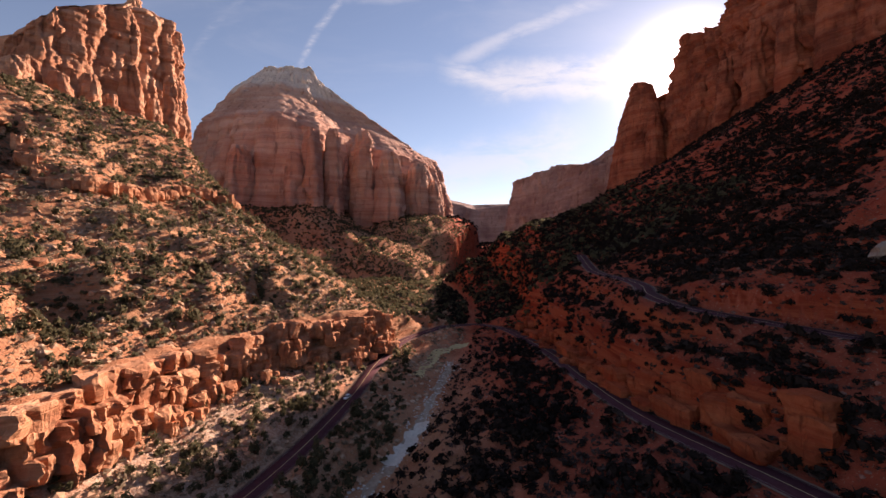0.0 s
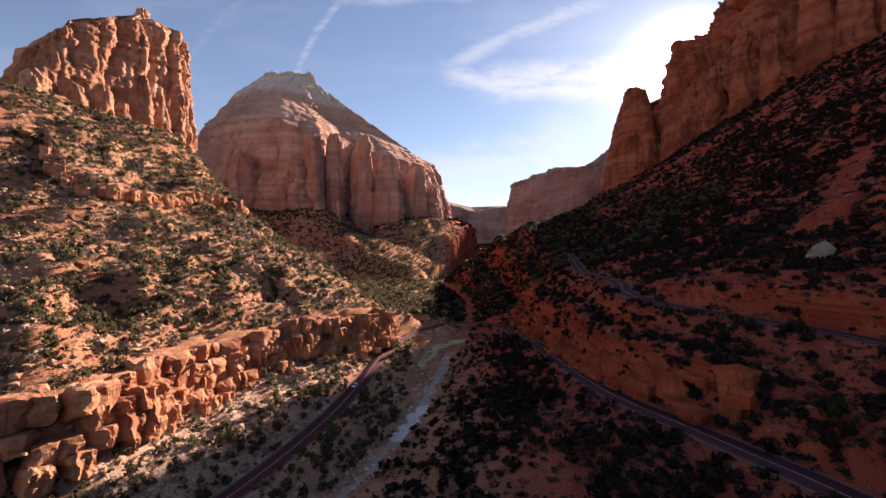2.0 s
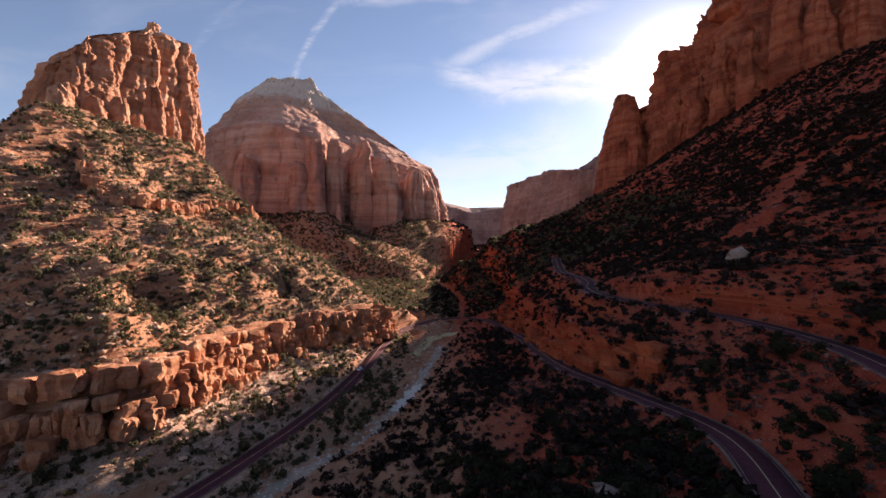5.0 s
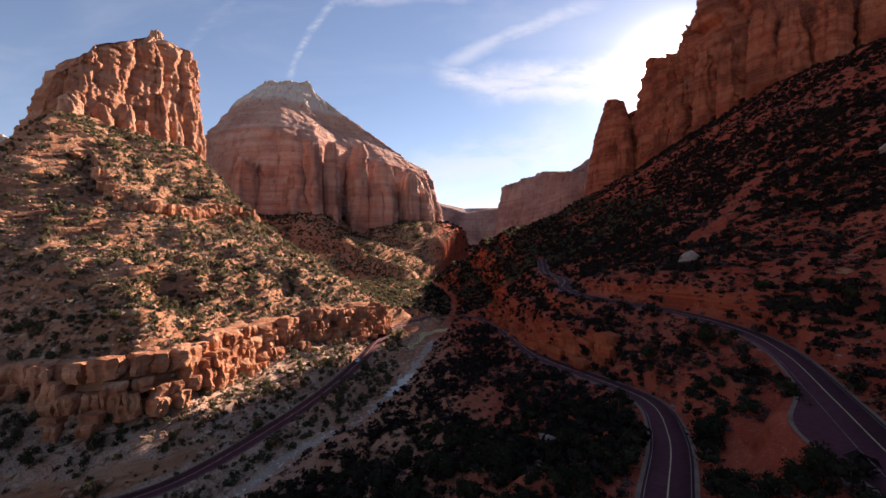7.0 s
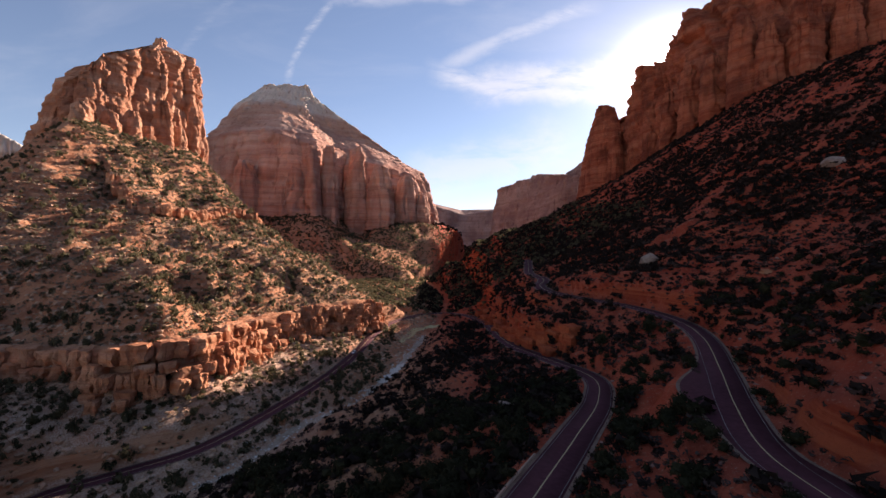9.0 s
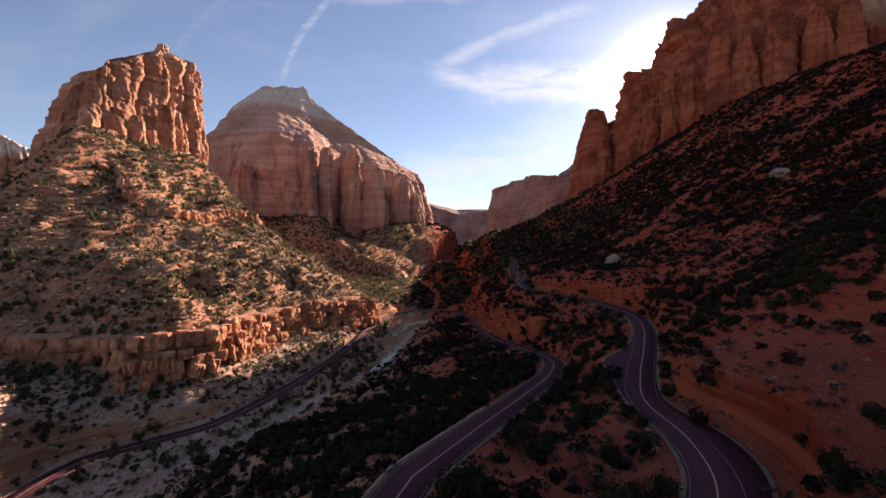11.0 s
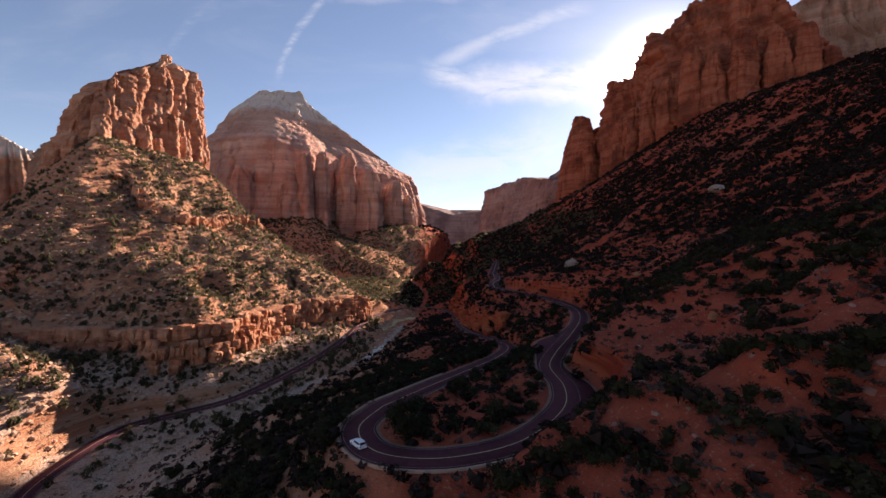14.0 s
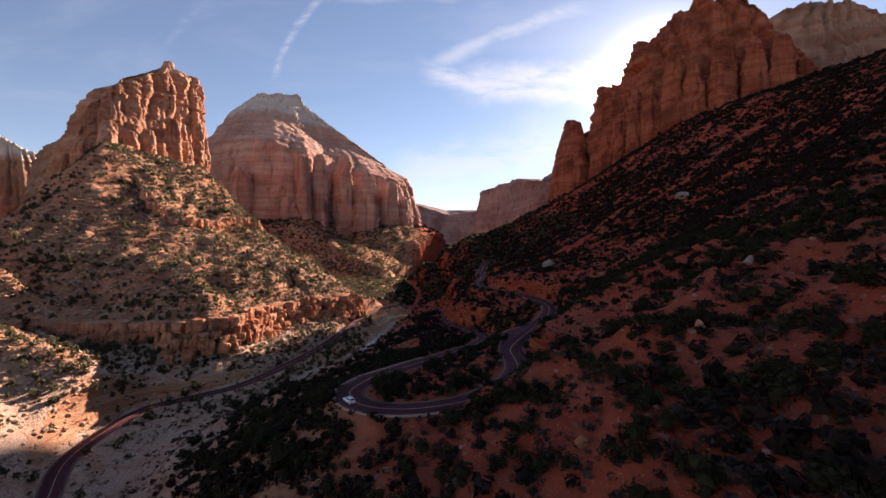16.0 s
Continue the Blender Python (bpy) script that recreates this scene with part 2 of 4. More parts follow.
# dark leafless brush, its own colour darkened further to deepen the shade
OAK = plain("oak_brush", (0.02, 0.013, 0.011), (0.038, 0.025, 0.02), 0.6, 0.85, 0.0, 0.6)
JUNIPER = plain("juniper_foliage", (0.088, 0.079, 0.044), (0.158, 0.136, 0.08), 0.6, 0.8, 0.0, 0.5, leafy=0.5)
SAGE = plain("sagebrush_foliage", (0.22, 0.165, 0.115), (0.31, 0.24, 0.17), 0.8, 0.85, 0.0, 0.4, leafy=0.5)
BARE = plain("bare_brush_twigs", (0.055, 0.033, 0.028), (0.11, 0.068, 0.058), 0.8, 0.85, 0.0, 0.5)
BARK = plain("juniper_bark", (0.11, 0.08, 0.06), (0.17, 0.13, 0.1), 3.0, 0.9, 0.03)
# scree stone with the slope's shade put into its colour, redder and less pale
STONE_RED_SHADE = plain("shaded_red_scree_stone", (0.26, 0.09, 0.06), (0.44, 0.24, 0.19), 0.5, 0.9, 0.15, 0.6)
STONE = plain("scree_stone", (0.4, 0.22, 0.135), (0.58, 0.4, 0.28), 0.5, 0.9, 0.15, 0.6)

# ---- numeric noise and plan lines ----


def vnoise(x, y, z=0.0, seed=0):
    """Smooth value noise, -1 to 1."""
    x, y, z = np.broadcast_arrays(np.asarray(x, float), np.asarray(y, float), np.asarray(z, float))
    xi, yi, zi = np.floor(x).astype(np.int64), np.floor(y).astype(np.int64), np.floor(z).astype(np.int64)
    fx, fy, fz = x - xi, y - yi, z - zi
    fx, fy, fz = (f * f * f * (f * (f * 6 - 15) + 10) for f in (fx, fy, fz))

    def h(a, b, c):
        k = (a * 374761393 + b * 668265263 + c * 2147483647 + seed * 1274126177) & 0x7FFFFFFF
        k = ((k ^ (k >> 13)) * 1274126177) & 0x7FFFFFFF
        k = ((k ^ (k >> 15)) * 2246822519) & 0x7FFFFFFF
        return ((k ^ (k >> 16)) & 0xFFFFFF) / 8388607.5 - 1.0
    r = 0.0
    for dz, wz_ in ((0, 1 - fz), (1, fz)):
        for dy, wy_ in ((0, 1 - fy), (1, fy)):
            r = r + (h(xi, yi + dy, zi + dz) * (1 - fx) + h(xi + 1, yi + dy, zi + dz) * fx) * wy_ * wz_
    return r


def fbm(x, y, z=0.0, octaves=4, seed=0, gain=0.5):
    v, a = 0.0, 1.0
    for k in range(octaves):
        v = v + a * vnoise(x * 2.03 ** k, y * 2.03 ** k, np.asarray(z) * 2.03 ** k, seed + k * 7)
        a *= gain
    return v


def step(v, lo, hi):
    f = np.clip((v - lo) / (hi - lo), 0, 1)
    return f * f * (3 - 2 * f)


def spline(points, spacing):
    """An even polyline through points (Catmull-Rom)."""
    p = np.array(points, float)
    p = np.vstack([2 * p[0] - p[1], p, 2 * p[-1] - p[-2]])
    out = []
    for i in range(1, len(p) - 2):
        a, b, c, d = p[i - 1:i + 3]
        s = np.linspace(0, 1, 24, endpoint=False)[:, None]
        out.append(0.5 * (2 * b + (c - a) * s + (2 * a - 5 * b + 4 * c - d) * s ** 2 + (3 * b - a - 3 * c + d) * s ** 3))
    q = np.vstack(out + [p[-2:-1]])
    ln = np.r_[0, np.cumsum(np.linalg.norm(np.diff(q[:, :2], axis=0), axis=1))]
    t = np.linspace(0, ln[-1], max(2, int(ln[-1] / spacing) + 1))
    return np.stack([np.interp(t, ln, q[:, k]) for k in range(q.shape[1])], 1)


def nearest(line, x, y):
    """Distance from places to a polyline, the side (1: on its left), its z there and the length along it."""
    d2, side, z, along = np.full(x.shape, 1e18), np.zeros(x.shape), np.zeros(x.shape), np.zeros(x.shape)
    run = 0.0
    tang = np.gradient(line[:, :2], axis=0)
    tang /= np.linalg.norm(tang, axis=1, keepdims=True)
    for a, b, ta, tb in zip(line[:-1], line[1:], tang[:-1], tang[1:]):
        e = b[:2] - a[:2]
        l2 = max(e @ e, 1e-9)
        s = np.clip(((x - a[0]) * e[0] + (y - a[1]) * e[1]) / l2, 0, 1)
        qx, qy = x - a[0] - s * e[0], y - a[1] - s * e[1]
        d = qx * qx + qy * qy
        k = d < d2
        d2 = np.where(k, d, d2)
        side = np.where(k, np.sign((ta[0] + s * (tb[0] - ta[0])) * qy - (ta[1] + s * (tb[1] - ta[1])) * qx), side)
        z = np.where(k, a[2] + s * (b[2] - a[2]), z)
        along = np.where(k, run + s * math.sqrt(l2), along)
        run += math.sqrt(l2)
    return np.sqrt(d2), side, z, along


# the highway: up the left bank of the creek, round the head of the gully, back down the other bank, hairpin, and up
ROAD_LOW = [(-62, -190, -17), (-72, -110, -12), (-92, -62, -9), (-112, -32, -6.5), (-126, -4, -4), (-123.5, 35, 0), (-104, 50.5, 2), (-81.5, 67, 4.2), (-62, 104, 8.3),
            (-49, 140, 12), (-41, 181, 15.4), (-36, 228, 19), (-25, 270, 21.4), (0, 312, 22.4)]
ROAD_MID = [(0, 312, 22.4), (28, 321, 22.2), (46, 305, 22), (53, 279, 22.4), (56.5, 215, 27), (55, 150, 31.5), (56.5, 112, 33.9), (65, 75, 36.4), (70.5, 43, 38.6),
            (61, 15, 40.5), (45, -12, 42.5), (29.5, -37, 44.6), (15.5, -60, 46.4)]
ROAD_TOP = [(15.5, -60, 46.4), (11.6, -75, 47.4), (15.5, -86.5, 47.9), (23.5, -91, 48), (34.5, -90.5, 48), (48, -84, 48), (61.5, -69, 48.5), (67, -54, 49.2), (68.5, -36, 49.9),
            (77, -18, 50.7), (91, 6, 51.8), (107, 36, 54), (114, 62, 55.8), (109, 90, 58), (93, 117, 59.8), (82, 138, 61.5), (83, 162, 63.2), (92, 185, 64.5), (97, 210, 65.5), (97, 245, 66.8), (105, 286, 69), (120, 350, 78)]
low, mid_, top = spline(ROAD_LOW, 3), spline(ROAD_MID, 3), spline(ROAD_TOP, 3)
CREEK = spline([(-40, -400, -30), (-45, -200, -24), (-62, -110, -16), (-85, -45, -12), (-98, 0, -8), (-84, 36, -4), (-64, 58, -1.5), (-50, 86, 2), (-27, 113, 5.5), (-10, 160, 10.5),
                (5, 236, 15.5), (22, 312, 19), (26, 430, 29), (2, 600, 38), (50, 800, 44), (130, 1200, 58), (200, 1800, 90), (250, 2800, 150), (250, 4600, 200)], 14)
# lines that the slopes are hung between, each on the right of the one before
LEFT_LINE = np.vstack([low[:-4], spline([(-12, 330, 26), (-8, 430, 34), (-25, 600, 42), (25, 800, 47), (100, 1200, 62), (160, 1800, 96), (200, 2800, 160)], 16)])
SOUTH = [(75, -400, 62), (70, -250, 58), (62, -160, 55), (46, -112, 50)]
RIGHT_LOW = np.vstack([spline(SOUTH + [(34, -91, 48)], 12), top[:16][::-1][3:], mid_[::-1][:-12], spline([(58, 330, 28), (54, 430, 46), (36, 540, 68), (70, 660, 66), (120, 800, 70), (200, 1200, 90), (280, 1800, 140)], 16)])
RIGHT_TOP = np.vstack([spline(SOUTH + [(40, -90, 48)], 12), top[18:], spline([(120, 479, 112), (165, 600, 128), (235, 738, 138), (310, 880, 150), (350, 1100, 150), (420, 1500, 190)], 16)])
FOOT = spline([(330, -500, 215), (330, -200, 200), (335, 20, 203), (375, 150, 230), (425, 280, 282), (455, 400, 304), (467, 480, 310), (478, 620, 308), (490, 760, 300), (470, 850, 280), (425, 966, 250), (440, 1100, 210), (480, 1300, 215), (520, 1900, 270)], 24)
CLIFF = spline([(-420, -30, 38), (-330, 34, 39), (-240, 66, 40.5), (-185, 80, 42.5), (-132, 77, 43.5), (-104, 90, 44.0), (-101, 140, 45.5), (-82, 184, 45.5), (-63, 212, 45), (-44, 241, 44), (-22, 290, 36)], 4)
PEAK_LINE = spline([(-760, 1060, 0), (-640, 930, 0), (-540, 845, 0), (-365, 806, 0), (-262, 806, 0), (-228, 925, 0), (-95, 930, 0), (-4, 985, 0), (36, 1120, 0), (60, 1350, 0)], 30)
"""The crest of the spur that runs down from the butte: y and z by x."""
CREST_X, CREST_Y, CREST_Z = (-460, -378, -300, -196, -138, -86, -50, -20), (700, 620, 505, 373, 335, 308, 288, 280), (205, 212, 171, 123, 97, 67, 47, 34)
SPUR = spline([(-300, 980, 200), (-250, 830, 172), (-190, 740, 130), (-115, 660, 90), (-40, 600, 62)], 10)
# a bed of rock that crops out across the slope below the butte, and the foot of the butte
OUTCROP = spline([(-275, 262, 140), (-255, 246, 136), (-232, 235, 126), (-219, 241, 121), (-211, 277, 120), (-206, 322, 121), (-195, 362, 120), (-200, 392, 120)], 6)
BUTTE_FOOT = spline([(-352, 300, 0), (-385, 362, 0), (-392, 470, 0), (-372, 590, 0)], 30)
ROADS = np.vstack([low, mid_[1:], top[1:]])


def height(x, y):
    """The ground's height."""
    dl, sl, zl, al = nearest(LEFT_LINE, x, y)
    dc, sc, zc, ac = nearest(CREEK, x, y)
    dm, sm, zm, am = nearest(RIGHT_LOW, x, y)
    du, s_u, zu, au = nearest(RIGHT_TOP, x, y)
    df, sf, zf, af = nearest(FOOT, x, y)
    dk, sk, zk, ak = nearest(CLIFF, x, y)
    # the talus fan below the butte, with a steeper foot above the ledge
    dn = nearest(BUTTE_FOOT, x, y)[0]
    do, so, _, _ = nearest(OUTCROP, x, y)
    face = 5.5 * np.tanh(so * do / 1.6) * np.exp(-(do / 34) ** 2) * step(y, 225, 245) * step(y, 400, 375) * (0.8 + 0.5 * vnoise(x / 17, y / 17, 0, 93))
    u, v = x / 100, np.minimum(y, 420) / 100
    top_ = 61.3 + 35.1 * u + 13.8 * v + 2.8 * u * u - 26.2 * u * v - 8.6 * v * v
    top_ = 222 - 12 * np.logaddexp(0, (222 - top_) / 12)
    west = np.interp(y, [60, 200, 242, 308, 400, 440], [-300, -312, -320, -354, -420, -490])
    top_ = top_ - 1.0 * np.maximum(west - x, 0)
    top_ = top_ + 6 * step(dn, 70, 8) + face + 4.5 * fbm(x / 48, y / 48, 0, 3, 95)
    top_ = np.maximum(top_, zk + 1.0 + 0.05 * dk)
    foot_ = zk + 0.9 + 0.75 * np.maximum(dk - 4, 0) + 6.0 * fbm(x / 26, y / 26, 0, 3, 96) * step(dk, 3, 22)
    gap_ = top_ - foot_
    fan = 0.5 * (top_ + foot_ - np.sqrt(gap_ * gap_ + 40.0))
    # a bare spur comes down to the ledge from the west
    fan = np.maximum(fan, 47 + 0.72 * np.clip(-219 - x, -60, 62) - 0.75 * np.abs(y - 96 - 0.1 * (x + 240)) * step(np.abs(y - 96), 0, 8))
    # ribs of scree down the fan, long flanks to the east and short ones to the west
    u = (x + 0.25 * y) / 27 + 0.55 * fbm(x / 55, y / 55, 0, 3, 91)
    u = u - np.floor(u)
    saw = np.where(u < 0.7, 0.5 - u / 0.7, -0.5 + (u - 0.7) / 0.3)
    fan = fan + 4.5 * saw * step(dk, 4, 26) * (0.75 + 0.4 * vnoise(x / 40, y / 40, 0, 92))
    hill = fan
    base = 30.0 + 4.0 * step(x, -110, -140)
    talus = zl + (base - zl) * (dl / (dl + dk + 1e-6)) ** 1.15
    wall_ = step(dk, 0.5, 5.0)
    below = zk * (1 - wall_) + np.minimum(talus, base) * wall_
    hill = np.where(sk > 0, hill, below)
    back_ = np.interp(x, CREST_X, CREST_Z) - 0.6 * (y - np.interp(x, CREST_X, CREST_Y))
    hill = np.where(hill > back_, back_ + 3.0 * (1 - np.exp(-np.maximum(hill - back_, 0) / 3.0)), hill)
    for mx, my, mr, mh in ((-180, 28, 32, 17.0), (-216, 36, 34, 16.0), (-148, 22, 26, 12.0), (-152, -22, 22, 9.0), (-190, -30, 40, 10.0)):
        hill = hill + mh * np.exp(-((x - mx) ** 2 + (y - my) ** 2) / (mr * mr)) * step(dl, 6, 16)
    d2, _, z2, _ = nearest(SPUR, x, y)
    dp = nearest(PEAK_LINE, x, y)[0]
    skirt = 176 - 0.5 * dp * (1 + 0.22 * vnoise(x / 95, y / 95, 0, 33)) + 6 * fbm(x / 55, y / 55, 0, 4, 34)
    spur = z2 - 0.5 * d2 + 4 * fbm(x / 35, y / 35, 0, 3, 35)
    far = np.where(y > 330, np.maximum(np.maximum(skirt, spur), zl + 0.03 * np.minimum(dl, 500)), -500.0)
    # a bed of red rock makes a step in the far talus
    bed_ = 3.0 * vnoise(x / 70, y / 70, 0, 36)
    stepped = np.interp(far + bed_, [0, 94, 102, 116, 150, 400], [0, 88, 112, 120, 150, 400]) - bed_
    far = np.where(far > 0, far + (stepped - far) * step(vnoise(x / 110, y / 110, 0, 37), -0.5, 0.1) * step(x, -60, -140), far)
    left = np.maximum(hill, far)
    # creek bed to the left bank
    bed = zc + (zl - zc) * (dc / (dc + dl + 1e-6))
    # right bank up to the middle road, bench cliffs, upper road, talus, cliff foot
    f = dc / (dc + dm + 1e-6)
    r1 = zc + (zm - zc) * (0.5 * f + 0.5 * (1 - (1 - f) ** 1.6))
    f = dm / (dm + du + 1e-6)
    bench = 0.12 * f + 0.62 * step(f, 0.16, 0.42) + 0.26 * step(f, 0.55, 0.8)
    keep = step(y, 60, 100)
    r2 = zm + (zu - zm) * (bench * keep + f * (1 - keep))
    f = du / (du + df + 1e-6)
    r3 = zu + (zf - zu) * f ** (0.95 + 0.25 * step(y, -15, 70)) + 5.0 * step(du, 6.5, 9) * step(y, 30, 60) * step(y, 175, 140) * step(du, 80, 20)
    r4 = zf + 0.3 * np.minimum(df, 500)
    z = np.where(sl > 0, left, np.where(sc > 0, bed, np.where(sm > 0, r1, np.where(s_u > 0, r2, np.where(sf > 0, r3, r4)))))
    away = np.minimum(step(dc, 3, 25) + 0.15, 1)
    calm = 1 - 0.35 * np.where((sl > 0) & (sk > 0), step(x + 0.3 * y, -75, -160), 0)
    z = z + away * calm * (2.6 * fbm(x / 46, y / 46, 0, 4, 3) + 1.15 * fbm(x / 9, y / 9, 0, 4, 9))
    # gullies that run down the slopes
    gully = np.where(sl > 0, 0.75 * x - 0.4 * y, y - 0.3 * x) / 32 + 0.5 * fbm(x / 60, y / 60, 0, 2, 31)
    up = np.where(sl > 0, np.where(sk > 0, step(dk, 15, 60), 0), np.where(s_u > 0, 0, step(du, 20, 70)))
    z = z - up * 3.2 * calm * (1 - np.abs(vnoise(gully, 0.5 + 0 * x, 0, 21))) ** 2
    # rock ledges
    led = vnoise(x / 30, y / 30, 0, 55)
    z = z + np.where(sl > 0, 0, 1.0) * step(led, -0.1, 0.4) * 1.2 * np.sin((z + 5 * fbm(x / 25, y / 25, 0, 3, 58)) / 1.6) * step(dm, 6, 14)
    # stony benches step down the sunlit slope
    z = z + np.where((sl > 0) & (sk > 0) & (y < 420), 1.0, 0.0) * step(dk, 6, 20) * (0.45 + 0.55 * step(vnoise(x / 24, y / 24, 0, 43), -0.3, 0.5)) * np.sin((z + 3.5 * fbm(x / 30, y / 30, 0, 3, 44)) * 2 * math.pi / 6.5)
    # far country is broader
    z = z + step(y, 500, 900) * 6 * fbm(x / 120, y / 120, 0, 4, 77)
    dr, sr, zr, ar = nearest(ROADS, x, y)
    wide = 6.0 * np.exp(-((x - 72) ** 2 + (y + 2) ** 2) / 16 ** 2) + 4.5 * np.exp(-((x - 72) ** 2 + (y + 62) ** 2) / 20 ** 2)
    f = step(dr, 5.4 + wide, 9.0 + wide * 1.2)
    return (zr - 0.12) * (1 - f) + z * f


def mesh_grid(name, X, Y, Z, mat, close_u=False):
    """A sheet of quads from arrays of one shape."""
    nu, nv = X.shape
    me = bpy.data.meshes.new(name)
    i = np.arange(nu * nv).reshape(nu, nv)
    if close_u:
        i = np.vstack([i, i[:1]])
    q = np.stack([i[:-1, :-1], i[1:, :-1], i[1:, 1:], i[:-1, 1:]], -1).reshape(-1, 4)
    me.vertices.add(nu * nv)
    me.vertices.foreach_set("co", np.stack([X, Y, Z], -1).astype(np.float32).ravel())
    me.loops.add(q.size)
    me.loops.foreach_set("vertex_index", q.astype(np.int32).ravel())
    me.polygons.add(len(q))
    me.polygons.foreach_set("loop_start", np.arange(0, q.size, 4, dtype=np.int32))
    me.materials.append(mat)
    me.update(calc_edges=True)
    me.validate()
    return me


def axis_steps(lo, fine_lo, fine_hi, hi, d, grow=1.06):
    a = list(np.arange(fine_lo, fine_hi + d, d))
    s = d
    while a[-1] < hi:
        s *= grow
        a.append(a[-1] + s)
    s = d
    while a[0] > lo:
        s *= grow
        a.insert(0, a[0] - s)
    return np.array(a)


gx, gy = np.meshgrid(axis_steps(-4500, -330, 280, 4500, 2.0, 1.06), axis_steps(-3000, -160, 400, 4700, 2.0, 1.045), indexing="ij")
gz = height(gx, gy)
ground = tagged(new("ground", mesh_grid("ground", gx, gy, gz, GROUND)), "red earth canyon slopes with dry grass and scree", "ground", kind="structure")
ground.data.polygons.foreach_set("use_smooth", np.ones(len(ground.data.polygons), bool))


def ground_at(x, y):
    """The height of the ground sheet at places."""
    ax, ay = gx[:, 0], gy[0]
    i, j = np.clip(np.searchsorted(ax, x) - 1, 0, len(ax) - 2), np.clip(np.searchsorted(ay, y) - 1, 0, len(ay) - 2)
    fx, fy = (x - ax[i]) / (ax[i + 1] - ax[i]), (y - ay[j]) / (ay[j + 1] - ay[j])
    return (gz[i, j] * (1 - fx) + gz[i + 1, j] * fx) * (1 - fy) + (gz[i, j + 1] * (1 - fx) + gz[i + 1, j + 1] * fx) * fy


# ---- cliffs and mountains ----


def mesa(name, levels, res, mat, flute=6.0, wave=28.0, seed=0, ledge=2.0, label="", apex=None, parent=None, rings=12, soft=None):
    """A rock mass from closed loops of (x, y, z), the foot first, its faces fluted and ledged; the last loop is closed with a rough top."""
    loops = [np.array(l, float) for l in levels]
    n = len(loops[0])
    ring = np.vstack([loops[0], loops[0][:1]])
    ln = np.r_[0, np.cumsum(np.linalg.norm(np.diff(ring[:, :2], axis=0), axis=1))]
    nu = int(ln[-1] / res)
    t = np.linspace(0, ln[-1], nu, endpoint=False)
    k = np.interp(t, ln, np.arange(n + 1))
    lines = []
    for l in loops:
        r = np.vstack([l, l[:1]])
        lines.append(np.stack([np.interp(k, np.arange(n + 1), r[:, j]) for j in range(3)], 1))
    rows = []
    for a, b in zip(lines[:-1], lines[1:]):
        m = max(3, int(np.median(np.linalg.norm(b - a, axis=1)) / res))
        for s in np.linspace(0, 1, m, endpoint=False):
            rows.append(a + (b - a) * s)
    nface = len(rows)
    mid = np.array(apex, float) if apex else lines[-1].mean(0)
    for s in np.linspace(0, 0.97, rings):
        r = lines[-1] + (mid - lines[-1]) * s
        r[:, 2] = lines[-1][:, 2] * (1 - s) + mid[2] * s
        rows.append(r)
    P = np.stack(rows, 1)
    tang = np.roll(P, -1, 0) - np.roll(P, 1, 0)
    area = np.sum(P[:, 0, 0] * np.roll(P[:, 0, 1], -1) - np.roll(P[:, 0, 0], -1) * P[:, 0, 1])
    nrm = np.stack([tang[..., 1], -tang[..., 0]], -1) * np.sign(area)
    nrm /= np.maximum(np.linalg.norm(nrm, axis=-1, keepdims=True), 1e-6)
    x, y, z = P[..., 0], P[..., 1], P[..., 2]
    w = 1 / wave
    v = np.broadcast_to(np.minimum(np.arange(P.shape[1]) / nface, 1.0), x.shape)
    out = 0.0

    def columns(width, sd):
        """Rounded columns side by side: bulge, how far each stands out, and how high it goes."""
        count = max(3, int(ln[-1] / width))
        f = t[:, None] / ln[-1] * count + 0.9 * vnoise(x * w * 0.45, y * w * 0.45, z * w * 0.55, sd) + 0.12 * vnoise(x * w * 2, y * w * 2, z * w * 2, sd + 1)
        rnd = np.random.RandomState(sd + 100)
        jit, pro, hi = 0.7 * rnd.rand(count), rnd.rand(count) * 2 - 1, 0.35 + 0.9 * rnd.rand(count)
        i = np.floor(f).astype(int)
        i = np.where(f < i + jit[i % count], i - 1, i)
        lo, hi_edge = i + jit[i % count], i + 1 + jit[(i + 1) % count]
        c = np.clip((f - lo) / np.maximum(hi_edge - lo, 0.05), 0, 1) * 2 - 1
        return 1 - np.abs(c) ** 2.6, pro[i % count], hi[i % count]
    ba, pa, ha = columns(wave, seed)
    bb, pb, hb = columns(wave * 0.42, seed + 9)
    bc, pc, hc = columns(wave * 0.17, seed + 19)
    wob = 0.08 * vnoise(x * w, y * w, z * w, seed + 6)
    below_a, below_b = 1 - step(v + wob, ha - 0.03, ha + 0.03), 1 - step(v + wob, hb - 0.02, hb + 0.02)
    even = 1.0 if soft is None else 1 - (1 - soft) * step(v, 0.35, 0.6)
    out = flute * (1.15 * (ba - 0.65) + (0.75 * pa + 0.25) * below_a)
    out = out + 0.38 * flute * (0.9 * (bb - 0.65) + (0.7 * pb + 0.4) * below_b)
    out = out + 0.09 * flute * (bc - 0.6 + 0.6 * pc)
    out = out * even
    a, b = 0.5 + 0.5 * pa, 0.5 + 0.5 * pb
    c = fbm(x * w * 4, y * w * 4, z * w * 1.8, 4, seed + 2)
    beds = vnoise(x * 0.004, y * 0.004, z / (ledge * 4), seed + 3) + 0.6 * vnoise(x * 0.01, y * 0.01, z / ledge / 1.3, seed + 4)
    jx, jy, jz = (0.6 * vnoise(x * w * 3, y * w * 3, z * w * 3, seed + 60 + j) for j in range(3))

    def block(fx, fz, sd):
        """One step in or out for each joint-bounded block of rock."""
